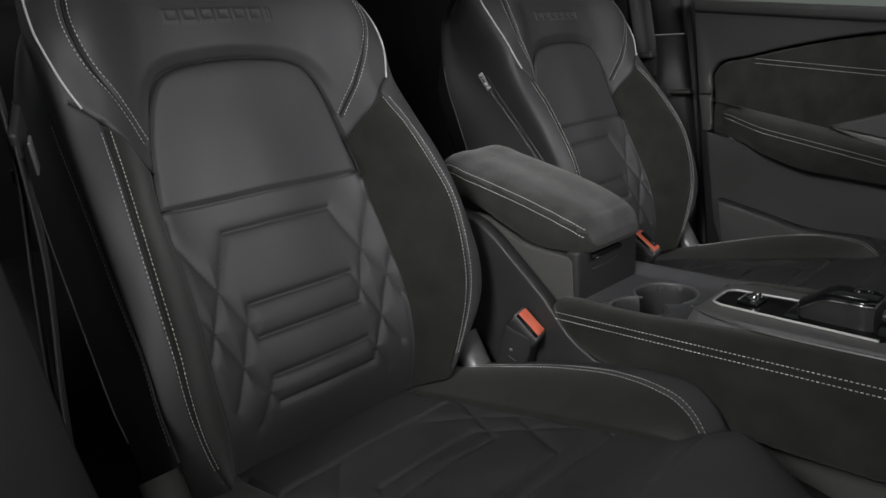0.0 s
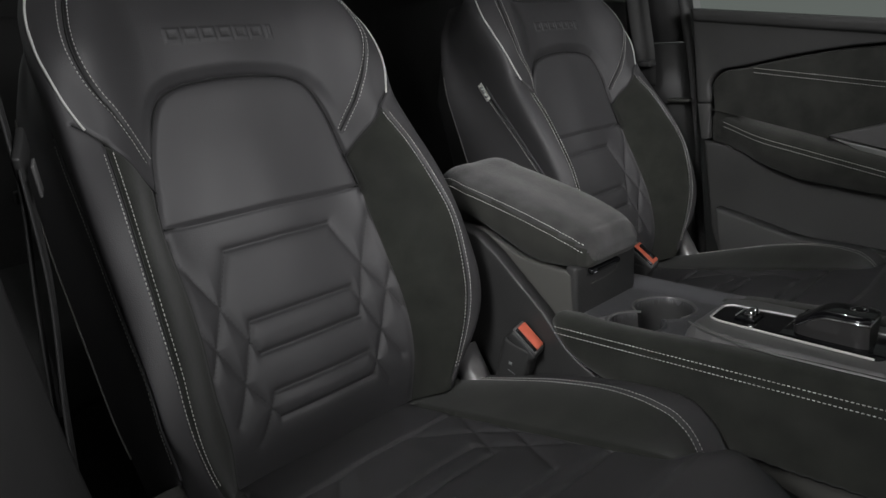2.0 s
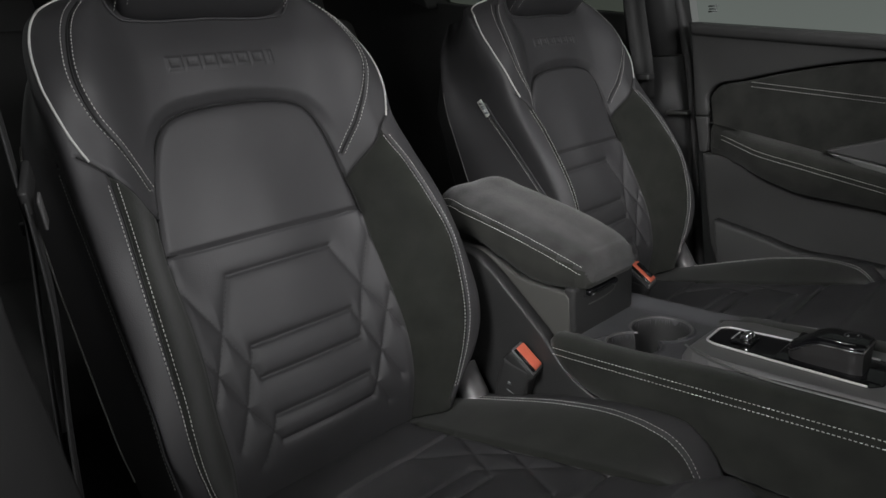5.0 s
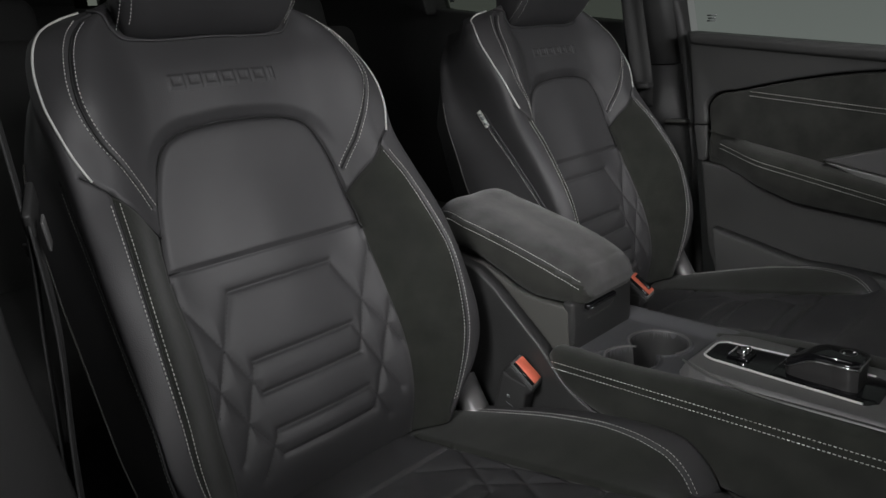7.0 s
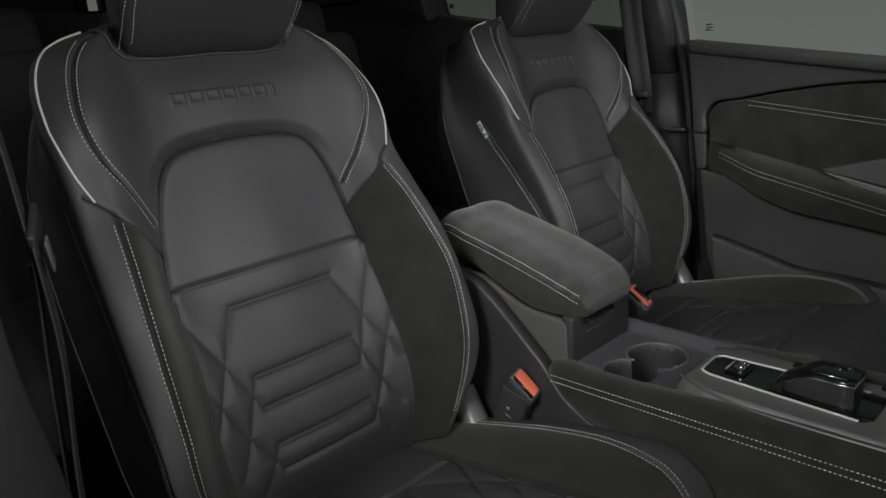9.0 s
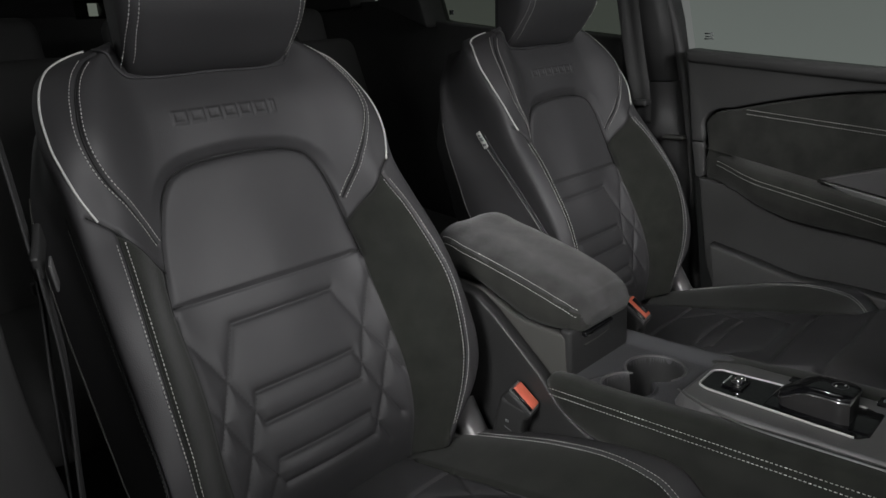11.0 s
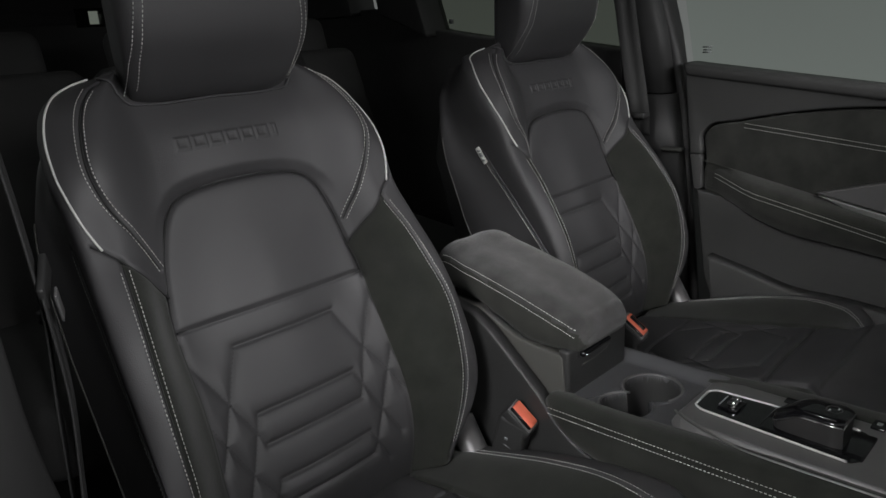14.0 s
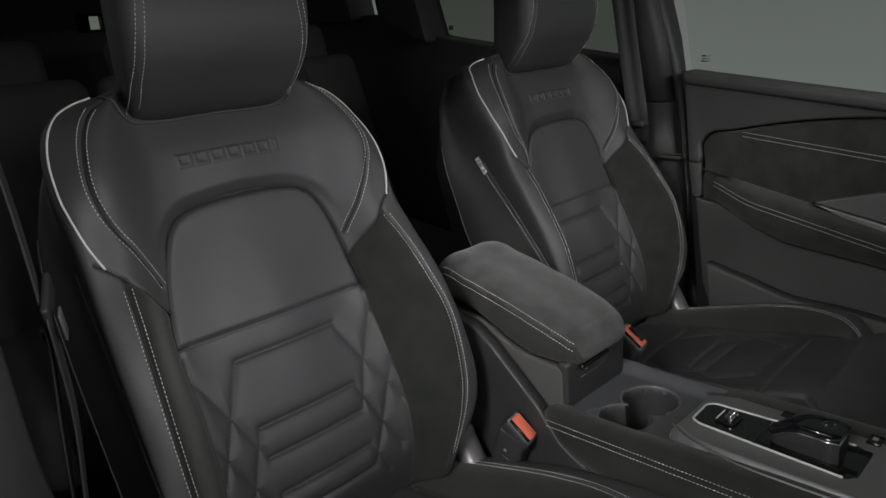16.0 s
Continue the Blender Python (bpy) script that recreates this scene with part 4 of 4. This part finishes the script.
# ---- far front door ----
door = tagged(new("door_1"), kind="structure")
sill = lambda y: 0.372 + 0.111 * (y - 0.164)
shell = [(0.19, 0.385), (-0.9, 0.262), (-0.9, -0.45), (0.06, -0.45), (0.10, -0.15), (0.123, -0.09), (0.15, 0.10), (0.178, 0.30)]
part("door_shell", prism(shell, 1.075, 1.14, 0.0), DARK_PLASTIC, door)
top_edge = curve2([(0.132, 0.205), (0.134, 0.236), (0.124, 0.250), (0.06, 0.267), (-0.04, 0.287), (-0.136, 0.300), (-0.22, 0.305), (-0.4, 0.30), (-0.9, 0.26)])
part("rear_border", prism([(0.160, 0.188), (0.132, 0.188), (0.1285, 0.11), (0.147, 0.11)], 1.050, 1.085, 0.002), DOOR_PLASTIC, door, "narrow moulded rear border")
part("upper_trim", prism([(0.178, 0.37), (-0.9, 0.25 + 0.0)] + top_edge[::-1] + [(0.132, 0.19), (0.160, 0.19)], 1.048, 1.085, 0.008, False), DOOR_PLASTIC, door, "dark grey upper door trim")
part("window_sill", prism([(0.182, 0.386), (0.176, 0.360), (-0.9, 0.241), (-0.9, 0.268)], 1.040, 1.10, 0.010), DOOR_PLASTIC, door)
ins = [(a - 0.004, b - 0.004) for a, b in top_edge]
part("insert", prism(ins + [(-0.9, -0.10), (-0.24, 0.02), (0.122, 0.12), (0.126, 0.19)], 1.056, 1.085, 0.006, False), DOOR_SUEDE, door, "dark suede door insert with twin stitching")
for dz in (0.0, -0.009):
    ys = np.linspace(0.045, -0.6, 60)
    z = 0.262 - 0.112 * (0.048 - ys) + dz
    part("stitching", stitches(np.stack([np.full_like(ys, 1.0552), ys, z], 1), (-1, 0, 0)), THREAD, door, "light grey contrast stitching")
arm_top = lambda y: np.interp(y, [-0.9, -0.6, -0.248, -0.06, 0.08, 0.118, 0.127], [0.00, 0.03, 0.092, 0.133, 0.163, 0.171, 0.172])
arm_bot = lambda y: np.interp(y, [-0.9, -0.6, -0.235, -0.075, 0.05, 0.11, 0.127], [-0.07, -0.04, 0.028, 0.045, 0.086, 0.098, 0.100])
rows = []
for y in np.r_[np.linspace(0.127, 0.09, 10), np.linspace(0.08, -0.9, 40)]:
    t, b = float(arm_top(y)), float(arm_bot(y))
    out = 1.058 - 0.058 * float(sstep(0.13, -0.02, y))
    rows.append([(1.08, y, t + 0.004), (1.05, y, t + 0.003), (out + 0.018, y, t), (out + 0.006, y, t - 0.006), (out, y, t - 0.018), (out + 0.002, y, (t + b) / 2 - 0.008), (out + 0.008, y, b + 0.010), (out + 0.018, y, b + 0.002), (1.06, y, b), (1.08, y, b)])
door_arm = part("door_armrest", loft(rows), DOOR_SUEDE, door, "padded suede door armrest")
for dz in (-0.0185, -0.0275):
    ys = np.linspace(0.10, -0.8, 90)
    xs = 1.058 - 0.058 * sstep(0.13, -0.02, ys) - 0.0012
    part("stitching", stitches(np.stack([xs, ys, arm_top(ys) + dz + 0.001], 1), (-1, 0, 0.1)), THREAD, door_arm, "light grey contrast stitching")
part("handle_bezel", prism([(-0.112, 0.133), (-0.235, 0.168), (-0.34, 0.19), (-0.34, 0.09), (-0.242, 0.108)], 1.040, 1.07, 0.003), SATIN, door, "grey triangular door handle bezel")
part("door_handle", prism([(-0.118, 0.131), (-0.242, 0.106), (-0.33, 0.085), (-0.30, 0.062), (-0.232, 0.086)], 1.034, 1.06, 0.004), HANDLE_METAL, door, "satin metal inner door handle")
part("lower_trim", prism([(0.146, 0.108), (-0.9, -0.06), (-0.9, -0.45), (0.056, -0.45), (0.097, -0.15), (0.120, -0.09)], 1.060, 1.09, 0.006), DOOR_PLASTIC, door, "dark grey lower door trim")
part("pocket", prism(curve2([(0.10, -0.035), (0.0, -0.058), (-0.084, -0.078), (-0.172, -0.080), (-0.4, -0.10)]) + [(-0.4, -0.40), (0.05, -0.40), (0.085, -0.16)], 1.030, 1.065, 0.010, False), DOOR_PLASTIC, door, "moulded door pocket")
window_1 = tagged(new("window_1"), kind="structure")
pane = part("pane", prism([(0.176, 0.375), (0.206, 0.539), (0.28, 0.80), (-0.30, 0.80), (-0.85, 0.36), (-0.85, 0.26)], 1.086, 1.090, 0.0), GLASS, window_1)
pane.visible_shadow = False
for k, (w, dz) in enumerate(((0.020, 0.0), (0.017, -0.006), (0.020, -0.011))):
    part("print_bar", box((0.001, w, 0.003), (1.0850, 0.148, 0.4165 + dz), 0), GREY_INK, window_1)

# ---- far side behind the door ----
side_far = tagged(new("wall_far_side"), kind="structure")
part("door_frame_seal", tube(dense([(1.03, 0.10, -0.40), (1.035, 0.125, -0.15), (1.04, 0.150, 0.05), (1.035, 0.185, 0.36), (1.01, 0.23, 0.55), (0.95, 0.30, 0.84)], 0.02, True), 0.012, 8), BLACK_TRIM, side_far)
rows = []
for z, x, y0, y1 in ((-0.42, 1.02, 0.12, 0.46), (-0.1, 1.02, 0.14, 0.42), (0.10, 1.02, 0.15, 0.36), (0.20, 1.015, 0.165, 0.33), (0.32, 1.0, 0.185, 0.31)):
    rows.append([(x + 0.08, y0 - 0.02, z), (x + 0.01, y0, z), (x - 0.004, y0 + 0.015, z), (x - 0.006, y1 - 0.02, z), (x + 0.01, y1, z), (x + 0.08, y1 + 0.01, z)])
part("pillar_lower", loft(rows), DARK_PLASTIC, side_far, "dark grey lower pillar trim")
rows = []
for z, x, y0, y1 in ((0.323, 0.998, 0.188, 0.305), (0.45, 0.985, 0.205, 0.312), (0.60, 0.96, 0.235, 0.325), (0.85, 0.90, 0.30, 0.37)):
    rows.append([(x + 0.08, y0 - 0.01, z), (x + 0.01, y0, z), (x - 0.002, y0 + 0.012, z), (x - 0.004, y1 - 0.015, z), (x + 0.01, y1, z), (x + 0.08, y1 + 0.01, z)])
part("pillar_upper", loft(rows), BLACK_TRIM, side_far, "dark upper pillar trim")
part("pillar_clip", box((0.02, 0.05, 0.008), (1.0, 0.175, 0.203), 0.003), PLASTIC, side_far)
part("rear_door_panel", prism([(0.30, 0.410), (0.47, 0.434), (0.742, 0.4525), (0.91, 0.476), (1.0, 0.50), (1.1, 0.545), (2.1, 0.56), (2.1, -0.42), (0.30, -0.42)], 1.02, 1.10, 0.006), REAR_PLASTIC, side_far)
part("rear_pillar", prism([(0.905, 0.46), (0.945, 0.583), (1.02, 0.86), (1.20, 0.86), (1.115, 0.60), (1.10, 0.53)], 0.98, 1.08, 0.004), REAR_PLASTIC, side_far)
part("tail_pillar", prism([(1.225, 0.53), (1.30, 0.86), (2.1, 0.86), (2.1, 0.53)], 0.98, 1.08, 0.004), REAR_PLASTIC, side_far)
window_2 = tagged(new("window_2"), kind="structure")
pane = part("pane", prism([(0.30, 0.405), (0.93, 0.470), (1.03, 0.86), (0.33, 0.86)], 1.062, 1.066, 0.0), PRIVACY_GLASS, window_2)
pane.visible_shadow = False
part("print_bar", box((0.001, 0.016, 0.012), (1.060, 0.885, 0.497), 0), GREY_INK, window_2)
far_belt = thing("seat_belt", "black seat belt strap hanging down the far pillar", "seat belt", "seat belts")
part("webbing", strap([(0.985, 0.345, 0.80), (1.035, 0.321, 0.52), (1.04, 0.314, 0.457), (1.04, 0.301, 0.384), (1.04, 0.284, 0.285), (1.075, 0.30, 0.22)], 0.046, (0.45, -0.89, 0)), WEBBING, far_belt)
part("belt_guide", box((0.030, 0.040, 0.014), (1.045, 0.285, 0.272), 0.004), DARK_PLASTIC, far_belt)
part("anchor_cover", box((0.02, 0.055, 0.03), (1.000, 0.34, 0.72), 0.006), DARK_PLASTIC, far_belt)

# ---- rear cabin ----
bench = thing("rear_bench", "black rear bench seat in deep shade behind the front seats", "rear seat")
for x0 in (-0.02, 0.37, 0.76):
    part("seat_back", box((0.37, 0.16, 0.62), (x0, 1.14, 0.14), 0.04, 4, (-20, 0, 0)), BENCH, bench)
    part("headrest", box((0.24, 0.09, 0.15), (x0, 1.25, 0.46), 0.035, 4, (-14, 0, 0)), BENCH, bench)
part("bench_cushion", box((1.2, 0.5, 0.16), (0.37, 0.88, -0.12), 0.05, 4, (6, 0, 0)), BENCH, bench)
for x0 in (0.30, 0.66):
    b = thing("rear_belt", "dark rear seat belt hanging in the shade", "seat belt", "seat belts")
    part("webbing", strap([(x0, 1.22, 0.62), (x0 + 0.01, 1.08, 0.42), (x0 + 0.02, 1.0, 0.2), (x0 + 0.02, 0.98, 0.0)], 0.046, (1, 0, 0)), WEBBING, b)
    part("tongue", box((0.05, 0.012, 0.035), (x0 + 0.018, 1.0, 0.25), 0.003), SATIN, b, "dull metal tongue")

# ---- cabin shell ----
tagged(part("floor", box((1.6, 3.3, 0.05), (0.37, 0.45, -0.435), 0.0), CARPET), kind="structure")
tagged(part("ceiling", box((1.36, 2.5, 0.05), (0.37, 0.95, 0.885), 0.01), HEADLINER), kind="structure")
# unseen block under the roof, added to keep the front lamp off the headrests
tagged(part("ceiling_shade_block", box((1.36, 0.36, 0.215), (0.37, -0.48, 0.7775), 0.03), HEADLINER), kind="structure")
near_side = tagged(new("wall_near_side"), kind="structure")
for y0, y1, z0, z1 in ((0.32, 2.1, -0.45, 0.38), (0.32, 2.1, 0.80, 0.90), (0.32, 0.50, 0.38, 0.80), (1.75, 2.1, 0.38, 0.80)):
    part("rear_door_panel", prism([(y0, z1), (y1, z1), (y1, z0), (y0, z0)], -0.38, -0.44, 0.0), REAR_PLASTIC, near_side)
tail = tagged(new("wall_rear"), kind="structure")
for x0, x1, z0, z1 in ((-0.42, 1.12, -0.45, 0.563), (-0.42, 1.12, 0.605, 0.90), (-0.42, 0.525, 0.563, 0.605), (0.575, 1.12, 0.563, 0.605)):
    part("tailgate_panel", box((x1 - x0, 0.05, z1 - z0), ((x0 + x1) / 2, 2.08, (z0 + z1) / 2), 0), REAR_PLASTIC, tail)
window_3 = tagged(new("window_3"), kind="structure")
pane = part("pane", box((0.14, 0.004, 0.06), (0.55, 2.05, 0.584), 0), PRIVACY_GLASS, window_3)
pane.visible_shadow = False
# out of view; its height is set to block lamp light from the cushions
dash_blocker = tagged(part("dashboard", loft([[(x, -0.80, -0.40), (x, -0.80, 0.30), (x, -0.83, 0.52), (x, -0.92, 0.60), (x, -1.35, 0.57), (x, -1.35, -0.40)] for x in np.linspace(-0.36, 1.08, 12)]), DARK_PLASTIC), "unseen dashboard block, built high to shade the seat cushions", "dashboard")
tagged(part("ground", box((60, 60, 0.1), (0, 0, -0.80), 0), STUDIO), kind="structure")


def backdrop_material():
    m = bpy.data.materials.new("glowing_studio_wall")
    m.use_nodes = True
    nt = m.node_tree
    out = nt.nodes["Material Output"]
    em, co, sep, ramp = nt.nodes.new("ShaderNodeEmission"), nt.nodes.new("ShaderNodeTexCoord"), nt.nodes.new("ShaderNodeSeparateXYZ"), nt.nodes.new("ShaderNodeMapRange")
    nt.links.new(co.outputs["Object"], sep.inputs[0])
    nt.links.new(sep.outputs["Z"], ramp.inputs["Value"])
    # the plain wall glows by itself, fainter upwards, in place of lamplight
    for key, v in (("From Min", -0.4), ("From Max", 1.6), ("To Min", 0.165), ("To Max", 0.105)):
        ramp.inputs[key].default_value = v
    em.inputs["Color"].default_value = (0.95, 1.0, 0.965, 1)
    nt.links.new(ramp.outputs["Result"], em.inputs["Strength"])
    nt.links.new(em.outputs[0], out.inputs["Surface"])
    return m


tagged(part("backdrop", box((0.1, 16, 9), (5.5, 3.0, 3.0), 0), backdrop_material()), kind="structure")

# the far door and the pillar behind it stand a little further out than the console
hub = Matrix.Translation((-0.475, -0.576, 0.43))
for ob, k in ((door, 1.03), (window_1, 1.03), (side_far, 1.08), (window_2, 1.08)):
    ob.matrix_world = hub @ Matrix.Scale(k, 4) @ hub.inverted()
